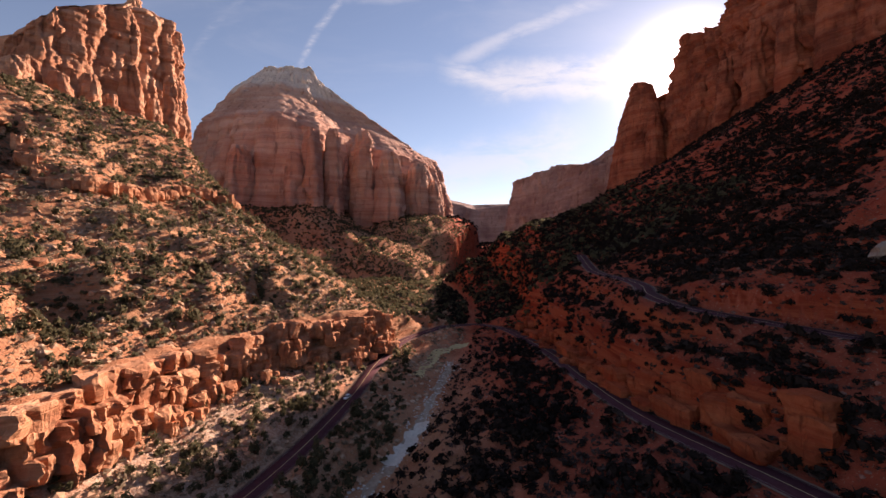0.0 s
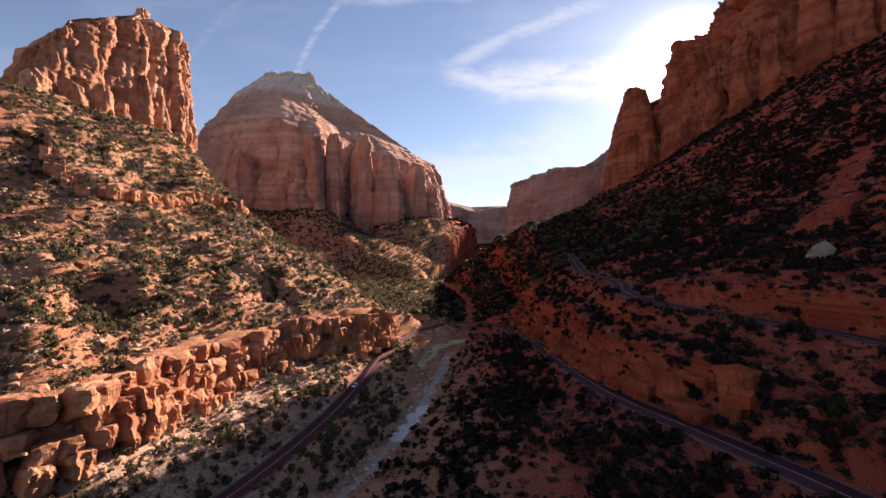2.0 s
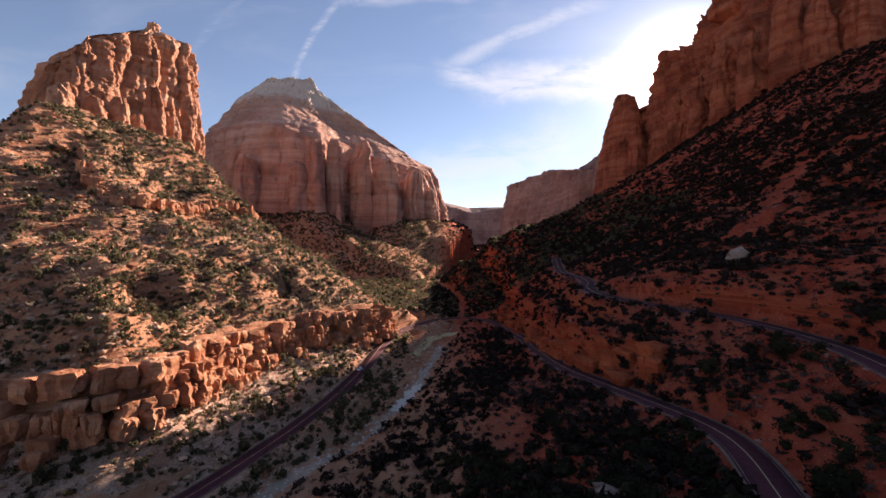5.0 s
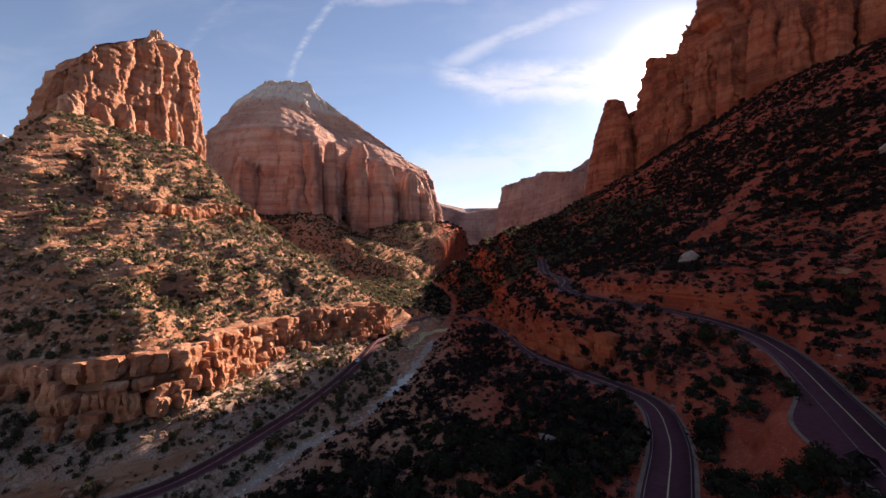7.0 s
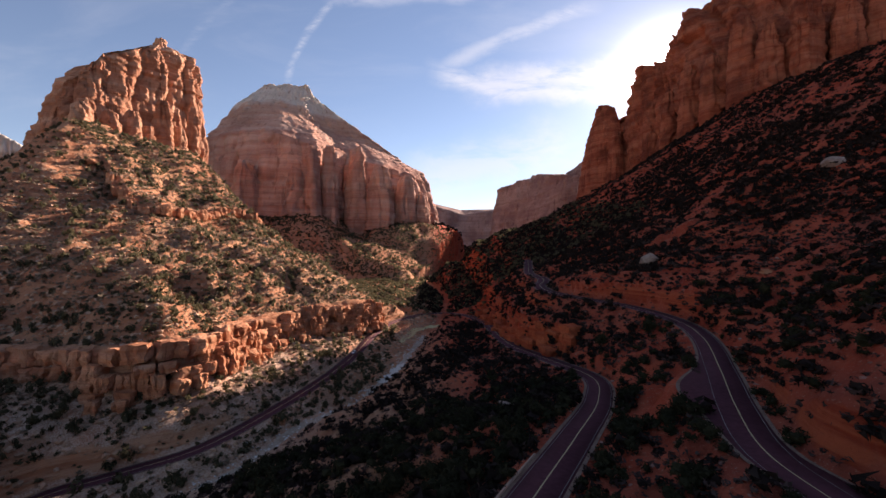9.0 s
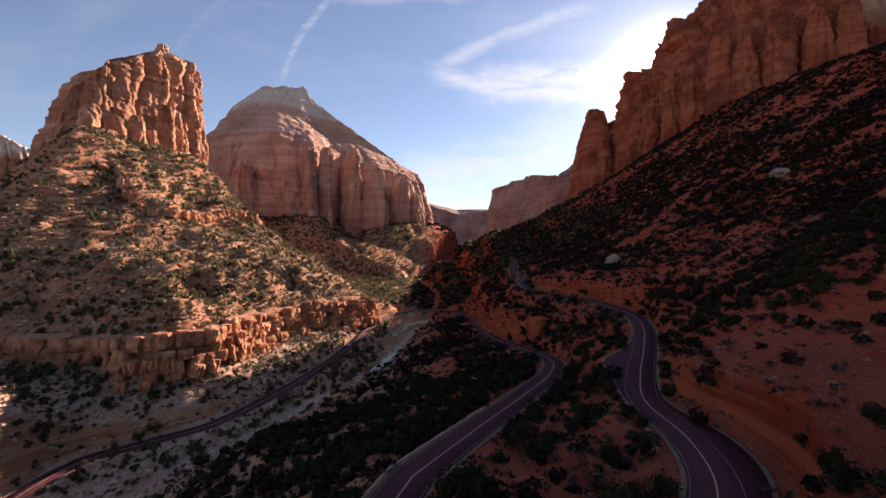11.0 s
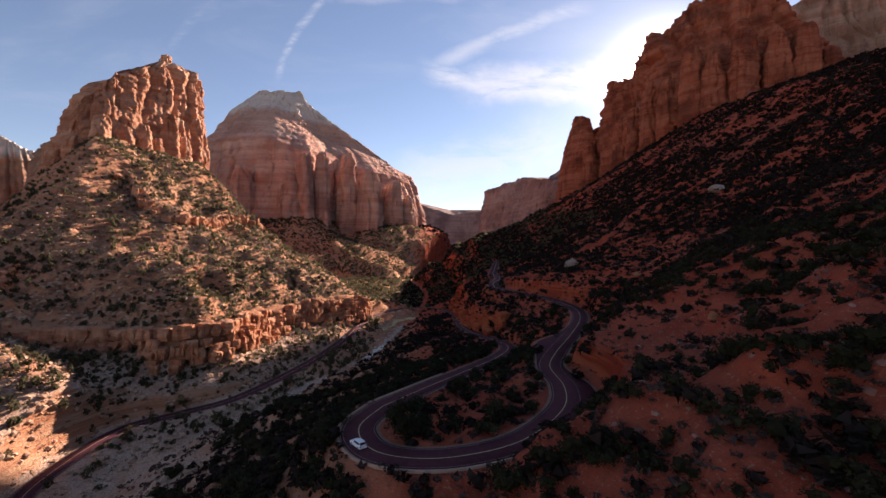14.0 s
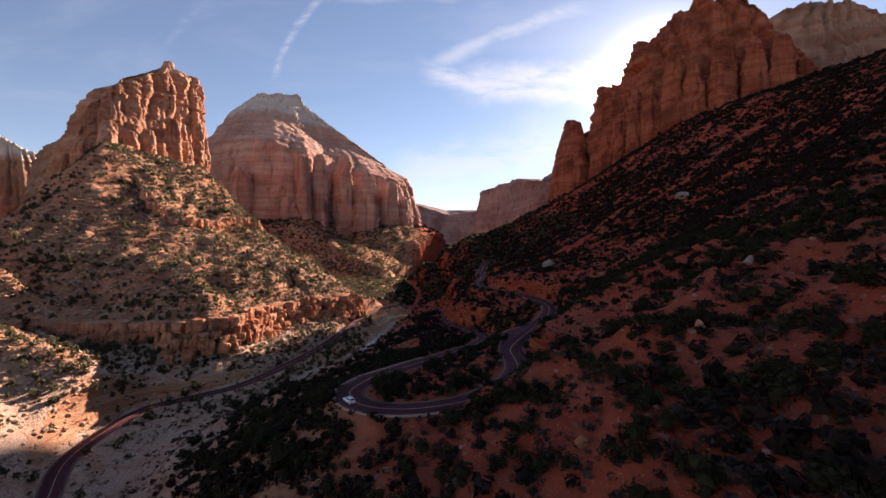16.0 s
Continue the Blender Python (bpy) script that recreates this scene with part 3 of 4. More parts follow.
        i, j, k = np.floor(x * w * fx + jx), np.floor(y * w * fx + jy), np.floor(z * w * fz + jz)
        q = np.sin(i * 12.9898 + j * 78.233 + k * 37.719 + sd) * 43758.5453
        return q - np.floor(q) - 0.5
    out = out + 0.3 * flute * c + ledge * beds + 0.42 * flute * block(2.4, 1.3, seed) + 0.3 * flute * block(5.5, 3.6, seed + 1)
    fade = np.ones(P.shape[1])
    fade[nface:] = np.linspace(1, 0.2, P.shape[1] - nface)
    P[..., :2] += nrm * (out * fade)[..., None]
    up = np.zeros(P.shape[1])
    up[nface - 2:] = 1
    P[..., 2] += up * fade * (flute * (0.55 * (a - 0.5) + 0.5 * (b - 0.5)) + 0.25 * flute * c)
    me = mesh_grid(name, P[..., 0], P[..., 1], P[..., 2], mat, True)
    ob = new(name, me)
    if parent:
        ob.parent = parent
        return ob
    return tagged(ob, label, "cliff")


def pillars(name, parent, spots_, res, mat, seed):
    """Free-standing columns of rock against a cliff: x, y, top, radius."""
    for i, (cx, cy, zt, r) in enumerate(spots_):
        z0 = float(ground_at(np.array([float(cx)]), np.array([float(cy)]))[0]) - 14
        rnd = np.random.RandomState(seed + i)
        ang = np.linspace(0, 2 * math.pi, 9)[:-1] + rnd.rand()
        jag = 0.8 + 0.4 * rnd.rand(8)
        lv = [[(cx + r * k * j * math.cos(a), cy + r * k * j * math.sin(a), z0 + (zt - z0) * f + (0 if f < 1 else r * 0.3 * (rnd.rand() - 0.5))) for a, j in zip(ang, jag)] for f, k in ((0, 1.15), (0.6, 0.95), (0.92, 0.7), (1, 0.45))]
        mesa(name, lv, res, mat, r * 0.22, r * 1.1, seed + i, 1.0, parent=parent, apex=(cx, cy, zt + r * 0.1), rings=5)


PEAK_FOOT = [(-560, 1480, 200), (-860, 1350, 180), (-760, 1060, 150), (-640, 930, 130), (-540, 845, 110), (-365, 806, 95), (-262, 806, 95), (-228, 925, 95), (-95, 930, 90), (-4, 985, 100), (36, 1120, 130), (-80, 1350, 180)]
PEAK_WAIST = [(-530, 1400, 440), (-690, 1280, 420), (-640, 1090, 410), (-590, 980, 400), (-500, 925, 395), (-370, 880, 380), (-268, 872, 350), (-232, 985, 355), (-118, 975, 320), (-45, 1035, 310), (-28, 1130, 338), (-120, 1280, 380)]
PEAK_NECK = [(-480, 1290, 536), (-575, 1240, 536), (-600, 1168, 538), (-580, 1108, 534), (-530, 1080, 538), (-432, 1062, 520), (-350, 1058, 474), (-312, 1116, 466), (-214, 1134, 438), (-104, 1144, 388), (-106, 1180, 384), (-204, 1250, 438)]
PEAK_CAP = [(-465, 1230, 612), (-520, 1222, 614), (-548, 1200, 612), (-545, 1178, 616), (-510, 1165, 619), (-460, 1160, 620), (-415, 1162, 620), (-392, 1172, 617), (-384, 1184, 606), (-385, 1196, 600), (-400, 1210, 606), (-430, 1222, 610)]
butte = mesa("butte", [
    [(-470, 655, 175), (-560, 600, 170), (-560, 450, 165), (-492, 396, 160), (-442, 394, 190), (-408, 430, 200), (-396, 470, 196), (-392, 520, 192), (-372, 574, 184), (-380, 614, 176), (-430, 655, 176)],
    [(-455, 630, 424), (-500, 590, 400), (-508, 480, 345), (-478, 434, 304), (-456, 434, 326), (-442, 456, 362), (-434, 492, 386), (-420, 535, 412), (-404, 588, 424), (-405, 610, 420), (-436, 624, 428)]],
    1.7, ROCK_BUTTE, 8, 40, 3, 1.5, "tall fluted orange sandstone butte in low sun", (-440, 566, 434))
pillars("rock_pillar", butte, [(-392, 362, 258, 10), (-402, 380, 264, 11), (-418, 400, 276, 12), (-398, 412, 266, 11), (-390, 440, 276, 10), (-385, 462, 262, 9), (-384, 492, 310, 10), (-430, 376, 238, 13), (-380, 522, 280, 9), (-374, 548, 320, 10), (-440, 566, 441, 13)], 1.5, ROCK_BUTTE, 900)
peak = mesa("white_capped_peak", [PEAK_FOOT, PEAK_WAIST, PEAK_NECK, PEAK_CAP], 3.8, ROCK_PEAK, 10, 78, 11, 1.8, "broad red sandstone peak with a white cap", (-470, 1190, 616), soft=0.35)
pillars("buttress", peak, [(-268, 822, 330, 22), (-236, 858, 345, 20), (-300, 806, 280, 20), (-120, 895, 300, 26), (-30, 985, 255, 26), (-60, 945, 290, 22), (-420, 826, 300, 26), (-180, 900, 350, 24), (-215, 812, 190, 6)], 3.5, ROCK_PEAK, 940)
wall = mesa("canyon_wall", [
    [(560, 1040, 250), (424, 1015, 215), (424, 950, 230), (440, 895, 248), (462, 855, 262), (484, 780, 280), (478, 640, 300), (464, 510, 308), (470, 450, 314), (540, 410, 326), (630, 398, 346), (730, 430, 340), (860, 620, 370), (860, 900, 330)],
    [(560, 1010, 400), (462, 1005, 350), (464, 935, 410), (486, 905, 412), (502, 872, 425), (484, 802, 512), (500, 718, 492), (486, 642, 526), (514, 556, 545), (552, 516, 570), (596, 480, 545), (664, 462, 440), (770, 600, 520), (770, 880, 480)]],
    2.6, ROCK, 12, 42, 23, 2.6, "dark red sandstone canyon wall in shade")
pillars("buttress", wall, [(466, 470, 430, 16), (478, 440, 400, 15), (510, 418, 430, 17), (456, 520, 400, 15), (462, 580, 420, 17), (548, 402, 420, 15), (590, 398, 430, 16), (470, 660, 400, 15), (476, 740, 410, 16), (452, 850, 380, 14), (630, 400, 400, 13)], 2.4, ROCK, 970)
mesa("pinnacle", [
    [(470, 1010, 200), (406, 1005, 200), (404, 925, 215), (440, 885, 240), (485, 865, 255), (510, 900, 255)],
    [(462, 985, 370), (424, 972, 375), (425, 922, 386), (450, 893, 395), (480, 884, 400), (494, 905, 395)],
    [(465, 955, 440), (440, 948, 445), (440, 925, 452), (452, 905, 448), (474, 898, 445), (480, 910, 440)],
    [(464, 944, 466), (443, 940, 468), (442, 924, 472), (452, 908, 470), (470, 902, 462), (475, 910, 458)]],
    2.5, ROCK, 2.2, 22, 29, 1.5, "blunt sandstone pinnacle beside the canyon wall")
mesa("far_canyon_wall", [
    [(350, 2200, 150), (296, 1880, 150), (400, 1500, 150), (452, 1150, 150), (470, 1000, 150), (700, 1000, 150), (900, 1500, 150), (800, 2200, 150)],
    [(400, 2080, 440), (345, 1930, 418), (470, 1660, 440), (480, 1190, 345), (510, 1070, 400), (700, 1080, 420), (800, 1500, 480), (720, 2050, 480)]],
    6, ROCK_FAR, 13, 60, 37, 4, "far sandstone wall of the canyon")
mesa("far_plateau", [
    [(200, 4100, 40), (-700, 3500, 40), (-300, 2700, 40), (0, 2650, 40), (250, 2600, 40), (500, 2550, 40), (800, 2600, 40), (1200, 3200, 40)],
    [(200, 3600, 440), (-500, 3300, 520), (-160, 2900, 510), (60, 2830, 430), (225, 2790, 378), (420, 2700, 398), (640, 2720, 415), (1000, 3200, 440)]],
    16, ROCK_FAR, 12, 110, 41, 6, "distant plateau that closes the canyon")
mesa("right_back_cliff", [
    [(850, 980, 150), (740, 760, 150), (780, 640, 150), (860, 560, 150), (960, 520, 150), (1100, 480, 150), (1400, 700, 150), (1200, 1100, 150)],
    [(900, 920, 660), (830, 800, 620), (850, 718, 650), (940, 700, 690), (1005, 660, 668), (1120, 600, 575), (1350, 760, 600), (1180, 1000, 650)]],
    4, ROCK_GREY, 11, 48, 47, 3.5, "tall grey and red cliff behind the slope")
mesa("left_dome", [
    [(-1350, 1500, 20), (-1520, 1350, 20), (-1480, 1150, 20), (-1330, 1110, 20), (-1190, 1180, 20), (-1170, 1400, 20)],
    [(-1340, 1400, 440), (-1430, 1300, 420), (-1410, 1200, 420), (-1345, 1180, 462), (-1290, 1205, 430), (-1270, 1300, 400)]],
    6, ROCK_PALE, 11, 50, 53, 3.5, "white-topped dome far beyond the spur")
mesa("left_back_ridge", [
    [(-950, 1080, 20), (-1060, 950, 20), (-1000, 840, 20), (-860, 750, 20), (-720, 730, 20), (-600, 790, 20), (-640, 1000, 20)],
    [(-900, 960, 380), (-1000, 930, 340), (-950, 890, 355), (-845, 825, 362), (-772, 790, 410), (-700, 805, 455), (-710, 900, 440)]],
    4.5, ROCK_PALE, 9, 40, 59, 3, "pale ridge behind the butte")

# ---- roads ----


def ribbon(name, line, lo, hi, lift, mat, parent=None, label="", fall=0.0):
    """A strip along a line, from lo to hi metres to its right; fall: how far its outer edges drop."""
    t = np.gradient(line[:, :2], axis=0)
    t /= np.linalg.norm(t, axis=1, keepdims=True)
    r = np.stack([t[:, 1], -t[:, 0]], 1)
    lo, hi = np.broadcast_to(lo, len(line)), np.broadcast_to(hi, len(line))
    cols = [(lo, -fall)] * (fall > 0) + [(lo, 0), (hi, 0)] + [(hi, -fall)] * (fall > 0)
    X = np.stack([line[:, 0] + r[:, 0] * o for o, _ in cols], 1)
    Y = np.stack([line[:, 1] + r[:, 1] * o for o, _ in cols], 1)
    Z = np.stack([line[:, 2] + lift + d for _, d in cols], 1)
    ob = new(name, mesh_grid(name, X, Y, Z, mat))
    if parent:
        ob.parent = parent
    if label:
        ob["label"] = label
    return ob


ROAD_FINE = np.vstack([spline(ROAD_LOW, 1.2), spline(ROAD_MID, 1.2)[1:], spline(ROAD_TOP, 1.2)[1:]])
rx_, ry_ = ROAD_FINE[:, 0], ROAD_FINE[:, 1]
lay_by = 6.5 * np.exp(-((rx_ - 78) ** 2 + (ry_ + 8) ** 2) / 17 ** 2) * (ROAD_FINE[:, 2] > 47)
outer = 4.2 * np.exp(-((rx_ - 66) ** 2 + (ry_ + 58) ** 2) / 17 ** 2) * (ROAD_FINE[:, 2] > 47)
road = tagged(ribbon("road", ROAD_FINE, -3.9 - lay_by, 3.9 + outer, 0.06, ASPHALT, fall=0.3), "reddish asphalt mountain road with a hairpin bend", "road", kind="structure")
ribbon("centre_line", ROAD_FINE, -0.12, 0.12, 0.078, PAINT_YELLOW, road, "yellow painted centre line")
ribbon("edge_line", ROAD_FINE, -3.5, -3.36, 0.078, PAINT_WHITE, road, "worn white edge line")
ribbon("edge_line", ROAD_FINE, 3.36, 3.5, 0.078, PAINT_WHITE, road, "worn white edge line")
ribbon("shoulder", ROAD_FINE, -4.7 - lay_by, -3.9 - lay_by, 0.03, GRAVEL, road, "pale gravel shoulder")
ribbon("shoulder", ROAD_FINE, 3.9 + outer, 4.7 + outer, 0.03, GRAVEL, road, "pale gravel shoulder")
# low stone edging on the valley side of the hairpin
hair = ROAD_FINE[(ROAD_FINE[:, 2] > 43.5) & (ry_ < -25) & (rx_ < 56) & (ROAD_FINE[:, 2] < 48.3)]
tagged(ribbon("kerb", hair, 4.55, 4.95, 0.38, KERB, fall=0.6), "low sandstone edging along the hairpin", "kerb", kind="structure")


def drape(name, line, half, cols, lift, mat, label, category, edge=0.35, sd=0):
    """A strip laid over the ground along a line, with ragged edges."""
    t = np.gradient(line[:, :2], axis=0)
    t /= np.linalg.norm(t, axis=1, keepdims=True)
    r = np.stack([t[:, 1], -t[:, 0]], 1)
    run = np.arange(len(line)) * 0.31
    lo = half * (1 + edge * fbm(run, 3.3 + 0 * run, 0, 3, sd))
    hi = half * (1 + edge * fbm(run, 9.1 + 0 * run, 0, 3, sd + 5))
    o = -lo[:, None] + (lo + hi)[:, None] * np.linspace(0, 1, cols)[None]
    X, Y = line[:, :1] + r[:, :1] * o, line[:, 1:2] + r[:, 1:2] * o
    rim = np.full(cols, lift)
    rim[0] = rim[-1] = -0.3
    ob = new(name, mesh_grid(name, X, Y, ground_at(X, Y) + rim[None], mat))
    ob.data.polygons.foreach_set("use_smooth", np.ones(len(ob.data.polygons), bool))
    return tagged(ob, label, category, kind="structure")


creek_run = spline([(-84, 36), (-64, 58), (-50, 86), (-27, 113), (-10, 160), (5, 236)], 1.5)
drape("creek_bed", creek_run, 2.6, 8, 0.1, WASH, "pale dry wash of sand and stones", "creek bed", 0.5, 71)
drape("sand_bar", spline([(-19, 136), (-13, 147), (-9, 160)], 1.0), 3.8, 6, 0.22, plain("bright_sand", (0.55, 0.47, 0.4), (0.66, 0.6, 0.53), 0.8, 0.9, 0.05), "bright bar of pale sand in the wash", "sand bar", 0.45, 72)
drape("grass_bank", spline([(-14, 208), (-6, 240), (6, 262), (16, 276)], 1.5), 3.4, 6, 0.25, plain("dry_grass", (0.42, 0.32, 0.15), (0.55, 0.44, 0.24), 1.5, 0.9, 0.1), "bank of tall dry golden grass", "grass", 0.4, 73)

# ---- shrubs, trees and stones ----


def tri_mesh(name, co, faces, mat, smooth=False):
    me = bpy.data.meshes.new(name)
    me.vertices.add(len(co))
    me.vertices.foreach_set("co", np.asarray(co, np.float32).ravel())
    f = np.asarray(faces, np.int32)
    me.loops.add(f.size)
    me.loops.foreach_set("vertex_index", f.ravel())
    me.polygons.add(len(f))
    me.polygons.foreach_set("loop_start", np.arange(0, f.size, 3, dtype=np.int32))
    me.polygons.foreach_set("use_smooth", np.full(len(f), smooth))
    me.materials.append(mat)
    me.update(calc_edges=True)
    return me


def ball(sub):
    bm = bmesh.new()
    bmesh.ops.create_icosphere(bm, subdivisions=sub, radius=1.0)
    co = np.array([v.co for v in bm.verts])
    fa = np.array([[v.index for v in f.verts] for f in bm.faces])
    bm.free()
    return co, fa


def leaf_crown(rnd, leaves, lobes, leaf, squat):
    """A crown, one unit high and wide: leaf sprays on several lobes about a dark ragged core."""
    cores, lobes = lobes, max(lobes, 1)
    c = rnd.normal(0, 0.17, (lobes, 3)) * (1, 1, 0.9) + (0, 0, 0.48)
    r = 0.24 + 0.14 * rnd.rand(lobes)
    k = rnd.randint(0, lobes, leaves)
    n = rnd.normal(0, 1, (leaves, 3))
    n /= np.linalg.norm(n, axis=1, keepdims=True)
    p = c[k] + n * r[k, None] * (0.75 + 0.45 * rnd.rand(leaves, 1)) * (1, 1, squat)
    p[:, 2] = np.maximum(p[:, 2], 0.06)
    a, b = rnd.normal(0, 1, (leaves, 3)), rnd.normal(0, 1, (leaves, 3))
    b = b - n * (b * n).sum(1, keepdims=True) * 0.6
    a = a - n * (a * n).sum(1, keepdims=True) * 0.6
    s = leaf * (0.6 + 0.8 * rnd.rand(leaves, 1))
    a, b = a / np.linalg.norm(a, axis=1, keepdims=True) * s, b / np.linalg.norm(b, axis=1, keepdims=True) * s
    co = np.stack([p + a, p + b, p - 0.6 * a - 0.6 * b + n * s * 0.5], 1).reshape(-1, 3)
    fa = np.arange(leaves * 3).reshape(-1, 3)
    for j in range(cores):
        bc, bf = ball(1)
        core = c[j] + bc * r[j] * 0.62 * (1 + 0.35 * rnd.normal(0, 1, (len(bc), 1))) * (1, 1, squat)
        core[:, 2] = np.maximum(core[:, 2], 0.02)
        fa = np.vstack([fa, bf + len(co)])
        co = np.vstack([co, core])
    return co, fa


def rock_shape(rnd, sub, cuts=7):
    """An angular stone of about one unit, cut flat on several sides."""
    co, fa = ball(sub)
    co = co * (1 + 0.12 * rnd.normal(0, 1, (len(co), 1)))
    for _ in range(cuts):
        n = rnd.normal(0, 1, 3)
        n /= np.linalg.norm(n)
        d = 0.45 + 0.35 * rnd.rand()
        h = co @ n - d
        co = co - np.maximum(h, 0)[:, None] * n
    return co * 0.6, fa


def joined(name, templates, x, y, z, size, tall, mat, label, category, sd, smooth=False, tilt=0.0):
    """Many copies of the templates, joined into one mesh."""
    rnd = np.random.RandomState(sd)
    pick = rnd.randint(0, len(templates), len(x))
    turn = rnd.rand(len(x)) * 2 * math.pi
    cos_, fas, off = [], [], 0
    for j, (co, fa) in enumerate(templates):
        m = np.where(pick == j)[0]
        if not len(m):
            continue
        cs, sn = np.cos(turn[m])[:, None], np.sin(turn[m])[:, None]
        X = (co[None, :, 0] * cs - co[None, :, 1] * sn) * size[m, None] + x[m, None]
        Y = (co[None, :, 0] * sn + co[None, :, 1] * cs) * size[m, None] + y[m, None]
        Z = co[None, :, 2] * (size * tall)[m, None] + z[m, None]
        cos_.append(np.stack([X, Y, Z], -1).reshape(-1, 3))
        fas.append((fa[None] + (np.arange(len(m)) * len(co))[:, None, None]).reshape(-1, 3) + off)
        off += len(m) * len(co)
    ob = new(name, tri_mesh(name, np.vstack(cos_), np.vstack(fas), mat, smooth))
    return tagged(ob, label, category, kind="stuff")


RND = np.random.RandomState(5)
CROWNS = [leaf_crown(RND, 46, 1, 0.18, 1.0) for _ in range(6)]
CROWNS_SMALL = [leaf_crown(RND, 24, 1, 0.24, 0.9) for _ in range(6)]
CROWNS_FINE = [leaf_crown(RND, 150, 4, 0.085, 0.95) for _ in range(6)]
CROWNS_FAR = [leaf_crown(RND, 15, 0, 0.32, 0.9) for _ in range(6)]
TUFTS = [leaf_crown(RND, 12, 0, 0.32, 0.6) for _ in range(5)]
STONES = [rock_shape(RND, 1) for _ in range(6)]


def spots(n, x0, x1, y0, y1, keep, sd, clear=5.6):
    """Random places on the ground, kept by chance, off the road, creek and cliffs."""
    rnd = np.random.RandomState(sd)
    x, y = x0 + (x1 - x0) * rnd.rand(n), y0 + (y1 - y0) * rnd.rand(n)
    k = rnd.rand(n) < keep(x, y)
    x, y = x[k], y[k]
    dr = nearest(ROADS, x, y)[0]
    lay = (np.hypot(x - 74, y + 4) > 13) & (np.hypot(x - 70, y + 60) > 9)
    dc = nearest(CREEK, x, y)[0]
    k = (dr > clear) & (dc > 4) & lay & ((nearest(CLIFF, x, y)[0] > 2) | (y > 245))
    x, y = x[k], y[k]
    return x, y, ground_at(x, y), rnd


def clumps(x, y, scale, sd, lo=-0.3, hi=0.4):
    return step(fbm(x / scale, y / scale, 0, 3, sd), lo, hi)


def off_creek(x, y):
    """Brush thins out towards the wash."""
    return 0.12 + 0.88 * step(nearest(CREEK, x, y)[0], 8, 46)


def side_of_creek(x, y):
    return nearest(CREEK, x, y)[1]


def tree_thing(name, crown, h, width, label, rnd):
    """A tree: a tapered, forked trunk and a crown of leaf sprays."""
    root = new(name)
    root.empty_display_size = 0.5
    bm = bmesh.new()
    for a, b, r0, r1 in (((0, 0, -0.6), (0.1, 0.05, h * 0.3), 0.2, 0.13), ((0.1, 0.05, h * 0.28), (0.5, 0.3, h * 0.6), 0.12, 0.04), ((0.1, 0.05, h * 0.28), (-0.4, -0.2, h * 0.65), 0.11, 0.04)):
        a, b = Vector(a), Vector(b)
        m = Matrix.Translation((a + b) / 2) @ (b - a).to_track_quat("Z", "Y").to_matrix().to_4x4()
        bmesh.ops.create_cone(bm, cap_ends=True, segments=7, radius1=r0, radius2=r1, depth=(b - a).length, matrix=m)
    me = bpy.data.meshes.new("trunk")
    bm.to_mesh(me)
    bm.free()
    me.materials.append(BARK)
    new("trunk", me).parent = root
    co, fa = crown
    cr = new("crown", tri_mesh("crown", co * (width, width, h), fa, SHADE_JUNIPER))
    cr.parent = root
    return tagged(root, label, "tree", "junipers near the hairpin")


SCAR = spline([(248, 212, 0), (200, 180, 0), (161, 150, 0)], 10)


def bare(x, y):
    """Where the red earth above the hairpin lies open."""
    open_ = 0.95 * np.exp(-((x - 90) / 40) ** 2 - ((y + 60) / 50) ** 2)
    return 1 - np.maximum(open_, step(nearest(SCAR, x, y)[0], 13, 4))


# single junipers about the hairpin
x, y, z, rnd = spots(2600, -70, 150, -150, 70, lambda x, y: (0.25 + 0.6 * clumps(x, y, 28, 61)) * bare(x, y), 11, 6.5)
inside = (np.abs(x - 40) < 40) & (y > -84) & (y < 20)
chosen = np.argsort(rnd.rand(len(x)) - 0.5 * inside)[:230]
kinds = [tree_thing("juniper_tree", leaf_crown(rnd, 520, 7, 0.06, 0.9), hh, ww, lab, rnd) for hh, ww, lab in (
    (4.6, 5.2, "dark green juniper tree on the red slope"), (3.4, 4.4, "low spreading dark juniper near the road"), (5.4, 4.8, "tall dark juniper among the scrub"), (2.6, 3.4, "small round juniper bush on red earth"))]
for j, i in enumerate(chosen):
    m = Matrix.Translation((x[i], y[i], z[i] - 0.15)) @ pose(0, 0, 0, 0, 0, 360 * rnd.rand()) @ Matrix.Scale(0.7 + 0.6 * rnd.rand(), 4)
    base = kinds[j % 4]
    if j < 4:
        base.matrix_basis = m
    else:
        c = copy_thing(base, Matrix())
        c.matrix_basis = m


def scatter(name, n, box, keep, sd, templates, size, tall, mat, label, category, clear=5.6, sink=0.15, smooth=False):
    x, y, z, rnd = spots(n, *box, keep, sd, clear)
    s = size[0] + (size[1] - size[0]) * rnd.rand(len(x)) ** 1.6
    return joined(name, templates, x, y, z - sink * s, s, tall * (0.8 + 0.4 * rnd.rand(len(x))), mat, label, category, sd, smooth)


